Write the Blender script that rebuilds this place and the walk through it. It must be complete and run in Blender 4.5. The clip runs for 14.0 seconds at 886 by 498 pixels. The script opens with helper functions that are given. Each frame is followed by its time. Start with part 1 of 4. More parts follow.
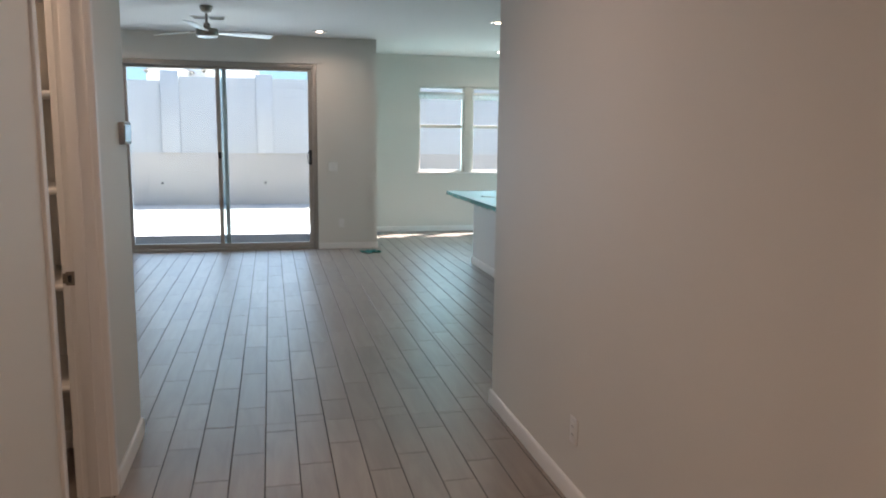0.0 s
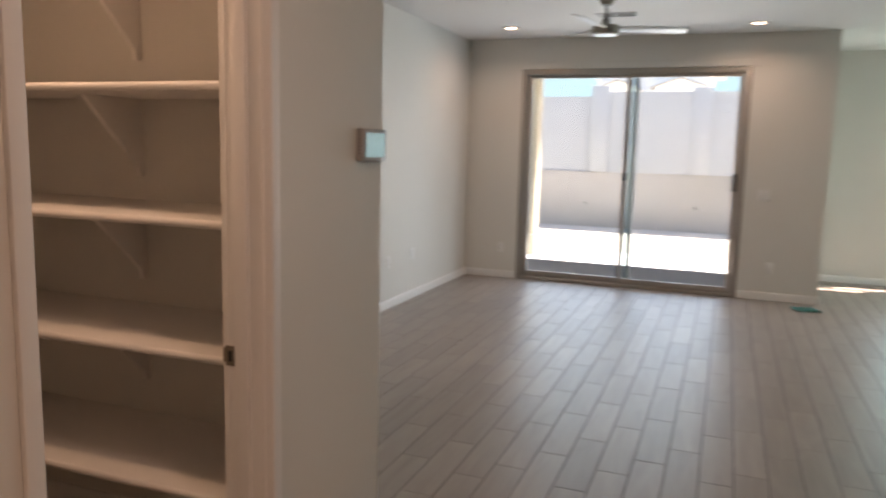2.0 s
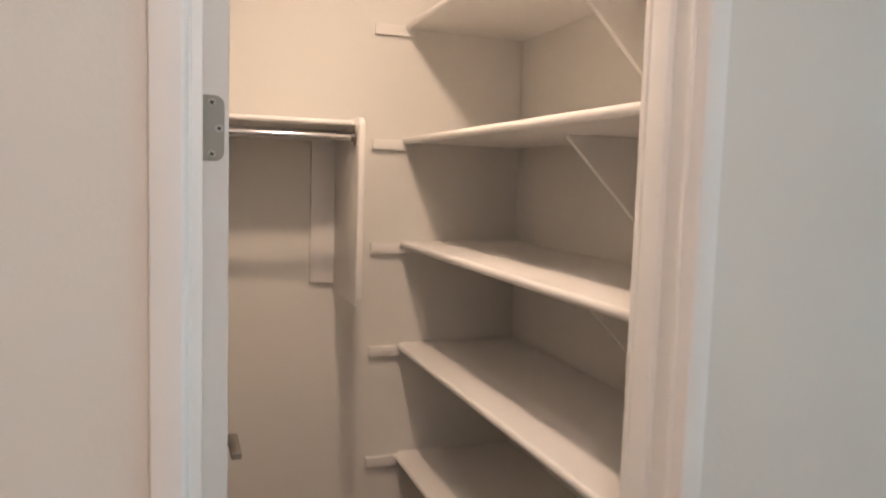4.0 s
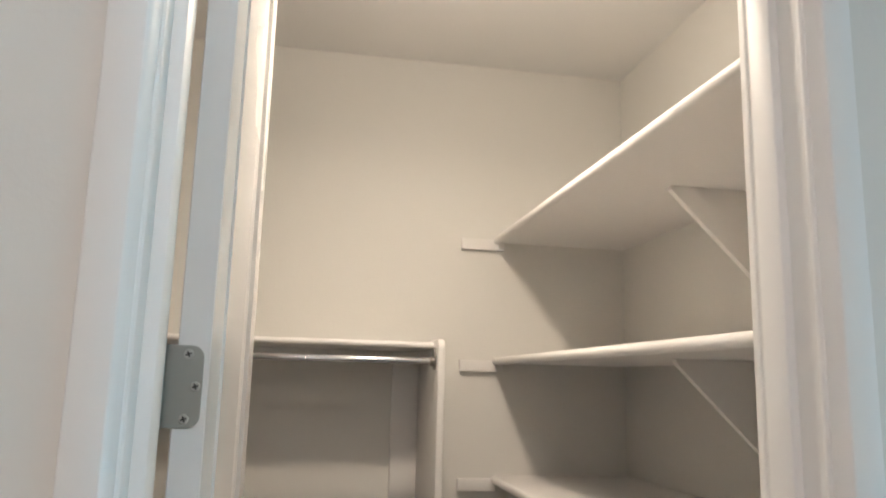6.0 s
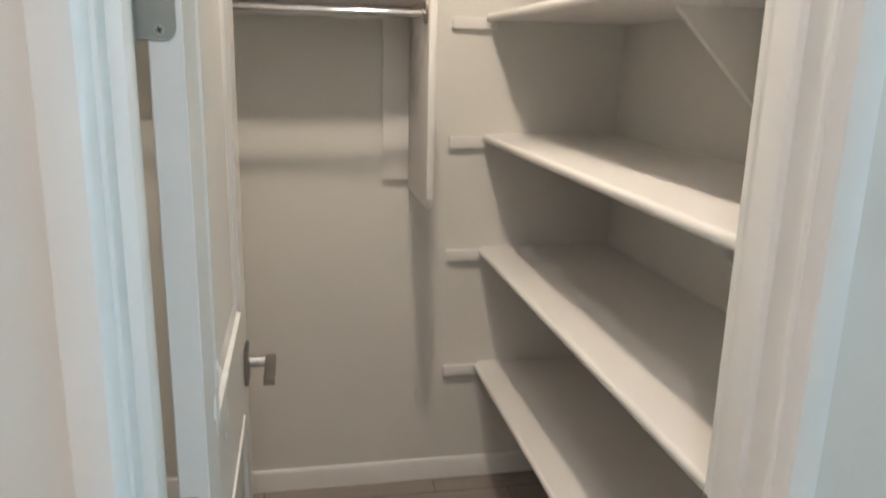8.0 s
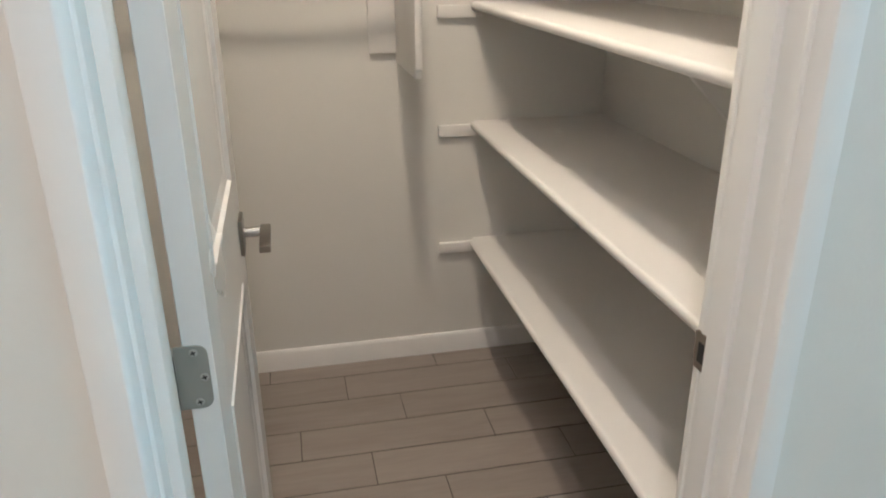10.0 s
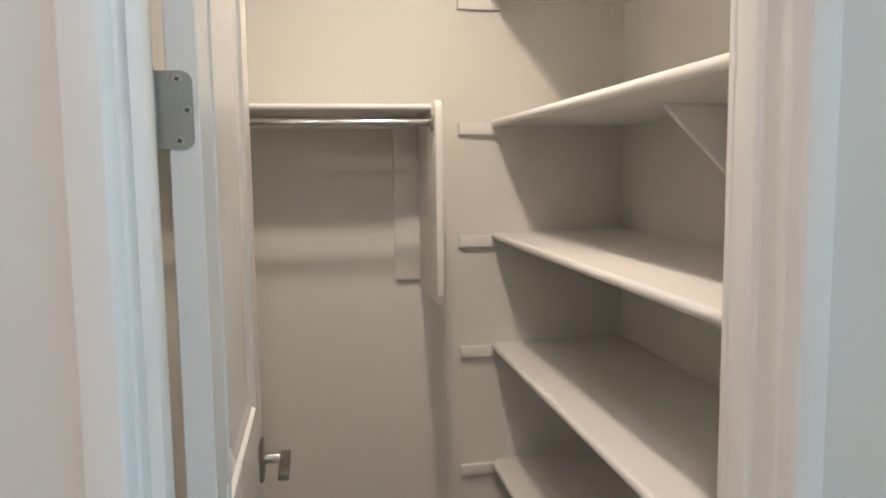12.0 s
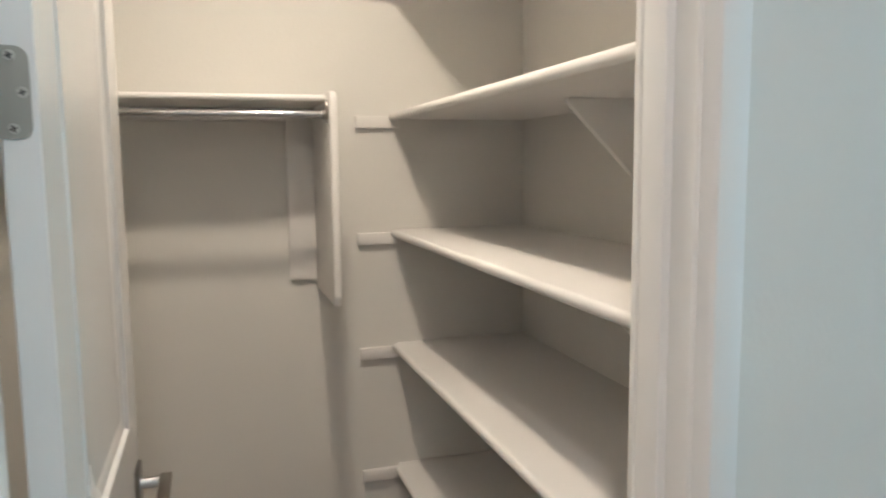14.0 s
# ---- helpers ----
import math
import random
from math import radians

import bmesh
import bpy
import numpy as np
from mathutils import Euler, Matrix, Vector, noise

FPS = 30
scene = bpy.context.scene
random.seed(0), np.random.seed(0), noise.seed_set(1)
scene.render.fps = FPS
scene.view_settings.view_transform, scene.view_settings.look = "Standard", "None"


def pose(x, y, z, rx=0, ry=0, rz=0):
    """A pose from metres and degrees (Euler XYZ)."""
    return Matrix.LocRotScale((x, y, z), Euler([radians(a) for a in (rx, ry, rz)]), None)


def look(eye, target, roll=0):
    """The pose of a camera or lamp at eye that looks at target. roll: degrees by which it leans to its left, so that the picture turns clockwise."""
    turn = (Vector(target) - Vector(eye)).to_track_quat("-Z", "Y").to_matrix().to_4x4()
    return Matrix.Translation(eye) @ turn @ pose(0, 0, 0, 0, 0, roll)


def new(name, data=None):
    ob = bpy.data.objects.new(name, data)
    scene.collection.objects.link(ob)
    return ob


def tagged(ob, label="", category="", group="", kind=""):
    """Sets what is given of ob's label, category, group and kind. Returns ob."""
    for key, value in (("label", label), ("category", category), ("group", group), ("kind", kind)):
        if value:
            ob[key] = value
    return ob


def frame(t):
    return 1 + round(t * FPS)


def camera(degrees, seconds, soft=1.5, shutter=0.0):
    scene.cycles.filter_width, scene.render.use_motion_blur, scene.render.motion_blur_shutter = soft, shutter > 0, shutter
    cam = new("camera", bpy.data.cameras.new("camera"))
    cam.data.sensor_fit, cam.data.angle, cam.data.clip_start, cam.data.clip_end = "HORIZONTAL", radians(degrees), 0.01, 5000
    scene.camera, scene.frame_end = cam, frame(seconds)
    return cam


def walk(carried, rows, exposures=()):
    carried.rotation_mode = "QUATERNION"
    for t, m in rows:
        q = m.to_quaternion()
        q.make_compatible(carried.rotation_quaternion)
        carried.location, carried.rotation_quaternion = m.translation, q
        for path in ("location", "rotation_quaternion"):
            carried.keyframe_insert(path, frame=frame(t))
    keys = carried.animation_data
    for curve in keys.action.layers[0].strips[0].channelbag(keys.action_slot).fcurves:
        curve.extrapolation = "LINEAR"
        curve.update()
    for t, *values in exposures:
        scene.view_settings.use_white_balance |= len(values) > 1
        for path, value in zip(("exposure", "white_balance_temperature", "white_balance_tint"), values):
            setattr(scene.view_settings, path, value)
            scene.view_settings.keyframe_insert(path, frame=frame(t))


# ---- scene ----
cam = camera(61.7, 14.0, soft=1.9, shutter=0.4)
PATH = [
    (0, (0.668, -2.475, 1.52), (1.116, -0.55, 1.215), 0.7),
    (0.5, (0.778, -2.089, 1.535), (1.08, -0.13, 1.267), 1.0),
    (1, (0.914, -1.697, 1.528), (0.773, 0.28, 1.256), 1.1),
    (1.5, (0.959, -1.298, 1.514), (0.634, 0.659, 1.265), 1.7),
    (2, (1.099, -0.937, 1.511), (0.397, 0.916, 1.236), 1.4),
    (2.5, (1.14, -0.657, 1.514), (-0.061, 0.921, 1.251), 2.0),
    (3, (1.039, -0.373, 1.497), (-0.479, 0.910, 1.273), 3.1),
    (3.5, (1.044, -0.187, 1.523), (-0.722, 0.706, 1.240), 2.3),
    (4, (0.903, -0.027, 1.516), (-0.971, 0.649, 1.334), 1.8),
    (4.2, (0.831, -0.000, 1.515), (-1.051, 0.672, 1.432), 1.3),
    (4.7, (0.765, 0.058, 1.535), (-1.147, 0.625, 1.692), 1.4),
    (5.3, (0.715, 0.110, 1.568), (-1.200, 0.541, 1.969), 1.4),
    (5.9, (0.695, 0.138, 1.590), (-1.247, 0.498, 1.964), 1.4),
    (6.3, (0.690, 0.148, 1.590), (-1.272, 0.494, 1.769), 1.5),
    (6.5, (0.683, 0.148, 1.575), (-1.286, 0.496, 1.574), 1.7),
    (7, (0.688, 0.145, 1.560), (-1.275, 0.514, 1.455), 2.2),
    (7.5, (0.681, 0.145, 1.554), (-1.264, 0.526, 1.288), 2.1),
    (8, (0.668, 0.151, 1.519), (-1.233, 0.532, 1.030), 1.5),
    (8.2, (0.657, 0.154, 1.500), (-1.227, 0.533, 0.946), 0.9),
    (8.7, (0.655, 0.150, 1.475), (-1.181, 0.523, 0.775), 0.9),
    (9.3, (0.660, 0.152, 1.455), (-1.137, 0.521, 0.658), 0.3),
    (9.9, (0.670, 0.153, 1.450), (-1.139, 0.528, 0.685), -0.3),
    (10.3, (0.694, 0.155, 1.478), (-1.156, 0.537, 0.820), -0.3),
    (10.5, (0.711, 0.154, 1.491), (-1.189, 0.516, 0.984), 0.4),
    (11, (0.720, 0.163, 1.487), (-1.217, 0.503, 1.121), 0.2),
    (11.5, (0.734, 0.168, 1.502), (-1.220, 0.504, 1.235), -0.4),
    (12, (0.735, 0.168, 1.507), (-1.226, 0.501, 1.294), -0.7),
    (12.5, (0.732, 0.169, 1.511), (-1.233, 0.492, 1.327), -0.8),
    (13, (0.725, 0.173, 1.517), (-1.244, 0.490, 1.360), -0.8),
    (13.5, (0.703, 0.190, 1.510), (-1.253, 0.573, 1.335), -0.8),
    (14, (0.653, 0.195, 1.506), (-1.245, 0.784, 1.277), -0.6),
]
# seconds, stops, kelvin, tint
EXPOSURES = [(0.0, 2.62, 6800, 21), (1.0, 2.52, 7400, 27), (2.0, 2.68, 8200, 31), (2.5, 2.9, 9700, 37), (3.0, 3.3, 9700, 37), (3.5, 3.6, 7400, 23), (4.0, 3.73, 6300, 16),
             (6.5, 3.6, 5500, 4), (7.2, 3.69, 5500, 4), (8.0, 3.9, 5450, 3), (10.5, 4.07, 5450, 3), (11.0, 3.86, 5480, 4), (12.0, 3.76, 5550, 6), (13.0, 3.74, 5550, 6), (13.5, 3.72, 5500, 4), (14.0, 3.84, 5450, 3)]
walk(cam, [(t, look(e, g, r)) for t, e, g, r in PATH], EXPOSURES)

# ---------------- world, sun, lamps ----------------
SUN_DIR = Vector((0.50, 0.36, 1.0)).normalized()
world = bpy.data.worlds.new("world")
scene.world = world
world.use_nodes = True
wn = world.node_tree.nodes
sky = wn.new("ShaderNodeTexSky")
sky.sky_type, sky.sun_disc = "NISHITA", False
sky.sun_elevation = math.asin(SUN_DIR.z)
sky.sun_rotation = math.atan2(SUN_DIR.x, SUN_DIR.y)
wn["Background"].inputs["Strength"].default_value = 0.10
world.node_tree.links.new(sky.outputs[0], wn["Background"].inputs["Color"])

sun = new("sun", bpy.data.lights.new("sun", "SUN"))
sun.data.energy, sun.data.angle, sun.data.color = 4.8, radians(0.53), (1.0, 0.96, 0.9)
sun.matrix_world = Matrix.Translation((0, 12, 9)) @ SUN_DIR.to_track_quat("Z", "Y").to_matrix().to_4x4()

CEIL = 2.722
WARM = (1.0, 0.78, 0.67)
WARM_LIVING = (1.0, 0.82, 0.66)
CLOSET = (1.0, 0.74, 0.52)


def lamp(x, y, z, watts, size, color=WARM, spread=170):
    data = bpy.data.lights.new("lamp", "AREA")
    data.shape, data.size, data.energy, data.color, data.spread = "DISK", size, watts, color, radians(spread)
    ob = new("lamp", data)
    ob.location = (x, y, z)
    return ob


CLOSET_LAMP = (-0.83, 0.415, 2.545)
bulb = new("closet_lamp", bpy.data.lights.new("closet_lamp", "POINT"))      # the frosted dome shines to all sides
bulb.data.energy, bulb.data.shadow_soft_size, bulb.data.color = 0.55, 0.05, CLOSET
bulb.location = (CLOSET_LAMP[0], CLOSET_LAMP[1], CLOSET_LAMP[2] - 0.035)
lamp(CLOSET_LAMP[0], CLOSET_LAMP[1], CLOSET_LAMP[2] - 0.036, 0.86, 0.10, CLOSET)
RECESSED_LIVING = [(-1.065, 6.58), (1.273, 6.77), (1.252, 4.17), (-1.065, 4.17), (3.96, 8.18), (3.10, 5.455)]
RECESSED_HALL = [(0.93, 0.12), (0.93, -3.0)]
for x, y in RECESSED_LIVING:
    lamp(x, y, CEIL - 0.012, 0.62, 0.12, WARM_LIVING, 150)
for (x, y), watts, tone in zip(RECESSED_HALL, (0.84, 2.75), (WARM, (1.0, 0.71, 0.51))):
    lamp(x, y, CEIL - 0.012, watts, 0.12, tone, 150)


def sky_window(x, y, z, w, h, watts, color, turn=0):
    """Daylight that comes in through an opening of the wall."""
    data = bpy.data.lights.new("skylight", "AREA")
    data.shape, data.size, data.size_y, data.energy, data.color = "RECTANGLE", w, h, watts, color
    ob = new("skylight", data)
    ob.matrix_world = pose(x, y, z, -90, 0, turn)
    return ob


sky_window(0.01, 7.56, 1.20, 2.2, 2.2, 8.0, (0.52, 0.78, 1.0))
sky_window(3.75, 9.19, 1.60, 1.5, 1.2, 7, (0.52, 0.92, 1.0))
# added lamp at an unseen, assumed east opening; brightens the nook wall
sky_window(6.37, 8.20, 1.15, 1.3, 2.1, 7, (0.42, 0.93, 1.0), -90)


# ---------------- materials ----------------
def material(name):
    m = bpy.data.materials.new(name)
    m.use_nodes = True
    return m, m.node_tree.nodes, m.node_tree.links, m.node_tree.nodes["Principled BSDF"]


def surface(name, color, rough=0.5, metal=0.0, vary=0.06, scale=3.0, grain=60.0, bump=0.05, depth=0.002, spec=0.5, coat=0.0, stretch=(1, 1, 1), by="none"):
    """Colour with stains at one scale, fine grain and relief at another."""
    m, n, l, b = material(name)
    geo = n.new("ShaderNodeTexCoord")
    mp = n.new("ShaderNodeMapping")
    mp.inputs["Scale"].default_value = stretch
    l.new(geo.outputs["Object"], mp.inputs["Vector"])
    big, fine = n.new("ShaderNodeTexNoise"), n.new("ShaderNodeTexNoise")
    for t, s, d in ((big, scale, 4), (fine, grain, 3)):
        t.inputs["Scale"].default_value, t.inputs["Detail"].default_value = s, d
        l.new(mp.outputs[0], t.inputs["Vector"])
    mix = n.new("ShaderNodeMath")
    mix.operation = "MULTIPLY_ADD"
    l.new(fine.outputs["Fac"], mix.inputs[0])
    mix.inputs[1].default_value = 0.4
    l.new(big.outputs["Fac"], mix.inputs[2])
    hsv = n.new("ShaderNodeHueSaturation")
    hsv.inputs["Color"].default_value = (*color, 1)
    rng = n.new("ShaderNodeMapRange")
    rng.inputs["From Min"].default_value, rng.inputs["From Max"].default_value = 0.35, 1.05
    rng.inputs["To Min"].default_value, rng.inputs["To Max"].default_value = 1 - vary, 1 + vary
    l.new(mix.outputs[0], rng.inputs["Value"])
    l.new(rng.outputs[0], hsv.inputs["Value"])
    l.new(hsv.outputs[0], b.inputs["Base Color"])
    rr = n.new("ShaderNodeMapRange")
    rr.inputs["To Min"].default_value, rr.inputs["To Max"].default_value = max(0.02, rough - 0.06), min(1, rough + 0.06)
    l.new(big.outputs["Fac"], rr.inputs["Value"])
    l.new(rr.outputs[0], b.inputs["Roughness"])
    b.inputs["Metallic"].default_value = metal
    b.inputs["Specular IOR Level"].default_value = spec
    b.inputs["Coat Weight"].default_value = coat
    bp = n.new("ShaderNodeBump")
    bp.inputs["Strength"].default_value, bp.inputs["Distance"].default_value = bump, depth
    l.new(fine.outputs["Fac"], bp.inputs["Height"])
    l.new(bp.outputs[0], b.inputs["Normal"])
    return m


M_WALL = surface("wall_paint", (0.715, 0.70, 0.658), 0.62, vary=0.015, scale=1.2, grain=110, bump=0.25, depth=0.0012, spec=0.35)
M_CEIL = surface("ceiling_paint", (0.76, 0.75, 0.73), 0.8, vary=0.015, scale=1.0, grain=90, bump=0.3, depth=0.0015, spec=0.2)
M_TRIM = surface("trim_enamel", (0.79, 0.78, 0.76), 0.5, vary=0.012, scale=2.5, grain=40, bump=0.03, depth=0.0006, spec=0.3)
M_DOOR = surface("door_enamel", (0.74, 0.735, 0.72), 0.26, vary=0.012, scale=2.0, grain=55, bump=0.015, depth=0.0006, spec=0.5)
M_SHELF = surface("shelf_paint", (0.79, 0.77, 0.74), 0.45, vary=0.015, scale=2.2, grain=70, bump=0.08, depth=0.0006)
M_CHROME = surface("chrome", (0.62, 0.62, 0.62), 0.12, metal=1.0, vary=0.02, scale=6, grain=80, bump=0.01)
M_NICKEL = surface("satin_nickel", (0.27, 0.25, 0.225), 0.3, metal=1.0, vary=0.05, scale=8, grain=120, bump=0.03, depth=0.0003)
M_HINGE = surface("brushed_nickel_hinge", (0.35, 0.355, 0.325), 0.5, metal=0.45, vary=0.04, scale=12, grain=160, bump=0.04, depth=0.0003)
M_SCREW = surface("screw_head", (0.50, 0.50, 0.47), 0.4, metal=0.6, vary=0.04, scale=40)
M_STRIKE = surface("strike_brass", (0.27, 0.23, 0.19), 0.40, metal=0.8, vary=0.05, scale=30)
M_DARK = surface("dark_gap", (0.03, 0.03, 0.03), 0.6, vary=0.1)
M_GROUT = surface("grout", (0.07, 0.064, 0.06), 0.85, vary=0.12, scale=4, grain=150, bump=0.3)
M_PLASTIC = surface("white_plastic", (0.80, 0.79, 0.77), 0.35, vary=0.01, bump=0.02)
M_GREYPLASTIC = surface("silver_plastic", (0.36, 0.36, 0.36), 0.4, vary=0.02, bump=0.02)
M_ALU = surface("bronze_aluminium", (0.36, 0.325, 0.29), 0.42, metal=0.25, vary=0.04, scale=3, grain=60, bump=0.04, depth=0.0005)
M_VINYL = surface("white_vinyl", (0.78, 0.78, 0.77), 0.35, vary=0.015, bump=0.03)
# duller than white_vinyl: the backlit frames' shade is put into the colour
M_VINYL_BACKLIT = surface("backlit_vinyl", (0.62, 0.61, 0.56), 0.4, vary=0.02, bump=0.03)
M_CONCRETE = surface("patio_concrete", (0.80, 0.80, 0.79), 0.85, vary=0.1, scale=1.0, grain=30, bump=0.3, depth=0.003)
M_DIRT = surface("pale_gravel_ground", (0.50, 0.46, 0.40), 0.95, vary=0.14, scale=0.5, grain=25, bump=0.8, depth=0.01)
M_BLOCK = surface("grey_concrete_block", (0.40, 0.40, 0.405), 0.9, vary=0.10, scale=1.2, grain=40, bump=0.5, depth=0.004)
M_RETAIN = surface("stained_retaining_wall", (0.36, 0.325, 0.30), 0.9, vary=0.2, scale=0.7, grain=30, bump=0.4, depth=0.004, stretch=(0.35, 1, 1.4))
M_MORTAR = surface("mortar", (0.42, 0.42, 0.42), 0.95, vary=0.1)
M_STUCCO = surface("pale_stucco", (0.50, 0.42, 0.32), 0.9, vary=0.06, scale=1, grain=40, bump=0.5, depth=0.004)
M_STUCCO_W = surface("white_stucco", (0.80, 0.795, 0.78), 0.9, vary=0.05, scale=0.6, grain=20, bump=0.3)
M_ROOF = surface("roof_tile", (0.40, 0.36, 0.33), 0.85, vary=0.15, scale=1.0, grain=14, bump=0.4, depth=0.02)
M_STONE = surface("white_quartz", (0.70, 0.72, 0.71), 0.15, vary=0.05, scale=5, grain=90, bump=0.01)
M_CAB = surface("island_paint", (0.74, 0.74, 0.72), 0.45, vary=0.015, bump=0.04)
M_BLACK = surface("black_plastic", (0.02, 0.02, 0.022), 0.35, vary=0.1)
M_STEEL = surface("stainless_steel", (0.55, 0.56, 0.57), 0.28, metal=1.0, vary=0.04, grain=200, bump=0.02)


def film_material():
    m, n, l, b = material("teal_protective_film")
    t = n.new("ShaderNodeTexNoise")
    t.inputs["Scale"].default_value = 9
    r = n.new("ShaderNodeValToRGB")
    r.color_ramp.elements[0].color, r.color_ramp.elements[1].color = (0.02, 0.19, 0.18, 1), (0.10, 0.42, 0.40, 1)
    l.new(t.outputs["Fac"], r.inputs["Fac"])
    l.new(r.outputs[0], b.inputs["Base Color"])
    b.inputs["Roughness"].default_value = 0.18
    b.inputs["Transmission Weight"].default_value = 0.25
    return m


M_FILM = film_material()
M_FILM_TOP = surface("grey_teal_film", (0.22, 0.30, 0.30), 0.42, vary=0.10, scale=4, grain=30, bump=0.35, depth=0.003, spec=0.3)


def tile_material():
    """Grey-brown wood-look porcelain: long grain, tone from tile to tile, satin glaze."""
    m, n, l, b = material("wood_look_tile")
    tc, oi, gi = n.new("ShaderNodeTexCoord"), n.new("ShaderNodeObjectInfo"), n.new("ShaderNodeNewGeometry")
    add = n.new("ShaderNodeMath")
    add.operation = "ADD"
    l.new(oi.outputs["Random"], add.inputs[0])
    l.new(gi.outputs["Random Per Island"], add.inputs[1])
    fr = n.new("ShaderNodeMath")
    fr.operation = "FRACT"
    l.new(add.outputs[0], fr.inputs[0])
    sh = n.new("ShaderNodeVectorMath")
    sh.operation = "MULTIPLY_ADD"
    cb = n.new("ShaderNodeCombineXYZ")
    for i in range(3):
        l.new(fr.outputs[0], cb.inputs[i])
    l.new(cb.outputs[0], sh.inputs[0])
    sh.inputs[1].default_value = (31, 17, 5)
    l.new(gi.outputs["Position"], sh.inputs[2])
    mp = n.new("ShaderNodeMapping")
    mp.inputs["Scale"].default_value = (9, 1.1, 1)
    l.new(sh.outputs[0], mp.inputs["Vector"])
    g1, g2 = n.new("ShaderNodeTexNoise"), n.new("ShaderNodeTexNoise")
    g1.inputs["Scale"].default_value, g1.inputs["Detail"].default_value, g1.inputs["Distortion"].default_value = 1.6, 6, 0.8
    g2.inputs["Scale"].default_value, g2.inputs["Detail"].default_value = 9, 5
    for g in (g1, g2):
        l.new(mp.outputs[0], g.inputs["Vector"])
    ramp = n.new("ShaderNodeValToRGB")
    e = ramp.color_ramp.elements
    e[0].position, e[0].color = 0.2, (0.235, 0.200, 0.176, 1)
    e[1].position, e[1].color = 0.82, (0.34, 0.300, 0.268, 1)
    mx = n.new("ShaderNodeMath")
    mx.operation = "MULTIPLY_ADD"
    l.new(g2.outputs["Fac"], mx.inputs[0])
    mx.inputs[1].default_value = 0.35
    sub = n.new("ShaderNodeMath")
    sub.operation = "MULTIPLY_ADD"
    l.new(g1.outputs["Fac"], sub.inputs[0])
    sub.inputs[1].default_value, sub.inputs[2].default_value = 0.8, -0.06
    l.new(sub.outputs[0], mx.inputs[2])
    l.new(mx.outputs[0], ramp.inputs["Fac"])
    hsv = n.new("ShaderNodeHueSaturation")
    rng = n.new("ShaderNodeMapRange")
    rng.inputs["To Min"].default_value, rng.inputs["To Max"].default_value = 0.92, 1.07
    l.new(fr.outputs[0], rng.inputs["Value"])
    l.new(rng.outputs[0], hsv.inputs["Value"])
    l.new(ramp.outputs[0], hsv.inputs["Color"])
    l.new(hsv.outputs[0], b.inputs["Base Color"])
    rr = n.new("ShaderNodeMapRange")
    rr.inputs["To Min"].default_value, rr.inputs["To Max"].default_value = 0.30, 0.49
    l.new(g2.outputs["Fac"], rr.inputs["Value"])
    l.new(rr.outputs[0], b.inputs["Roughness"])
    b.inputs["Specular IOR Level"].default_value = 0.45
    bp = n.new("ShaderNodeBump")
    bp.inputs["Strength"].default_value, bp.inputs["Distance"].default_value = 0.12, 0.001
    l.new(g2.outputs["Fac"], bp.inputs["Height"])
    l.new(bp.outputs[0], b.inputs["Normal"])
    return m


M_TILE = tile_material()


def glass_material():
    m, n, l, b = material("window_glass")
    out = n["Material Output"]
    tr, gl, mix, fr = n.new("ShaderNodeBsdfTransparent"), n.new("ShaderNodeBsdfGlossy"), n.new("ShaderNodeMixShader"), n.new("ShaderNodeFresnel")
    tr.inputs["Color"].default_value = (0.83, 0.92, 0.94, 1)
    gl.inputs["Roughness"].default_value = 0.01
    fr.inputs["IOR"].default_value = 1.45
    l.new(fr.outputs[0], mix.inputs[0])
    l.new(tr.outputs[0], mix.inputs[1])
    l.new(gl.outputs[0], mix.inputs[2])
    l.new(mix.outputs[0], out.inputs["Surface"])
    return m


M_GLASS = glass_material()


def glow(name, color, strength, base=0.8):
    m, n, l, b = material(name)
    b.inputs["Base Color"].default_value = (base, base, base, 1)
    b.inputs["Emission Color"].default_value = (*color, 1)
    b.inputs["Emission Strength"].default_value = strength
    return m


M_LENS = glow("lamp_lens", (1.0, 0.80, 0.62), 3.2)
M_SKYFAR = glow("hazy_blue_distance", (0.50, 0.84, 1.0), 0.22, 0.02)
M_DOME = glow("frosted_dome", (1.0, 0.86, 0.72), 0.5)
M_SCREEN = surface("thermostat_screen", (0.15, 0.20, 0.205), 0.16, vary=0.03, bump=0.0, spec=0.5)


# ---------------- mesh helpers ----------------
def bm_box(x0, x1, y0, y1, z0, z1, bevel=0.0, seg=2, bm=None):
    own = bmesh.new()
    r = bmesh.ops.create_cube(own, size=1)
    bmesh.ops.scale(own, vec=(x1 - x0, y1 - y0, z1 - z0), verts=r["verts"])
    bmesh.ops.translate(own, vec=((x0 + x1) / 2, (y0 + y1) / 2, (z0 + z1) / 2), verts=r["verts"])
    if bevel:
        bmesh.ops.bevel(own, geom=own.edges[:], offset=bevel, segments=seg, affect="EDGES", profile=0.5)
    return join(bm, own)


def join(bm, own):
    """Adds own to bm, if there is one."""
    if bm is None:
        return own
    me = bpy.data.meshes.new("tmp")
    own.to_mesh(me)
    own.free()
    bm.from_mesh(me)
    bpy.data.meshes.remove(me)
    return bm


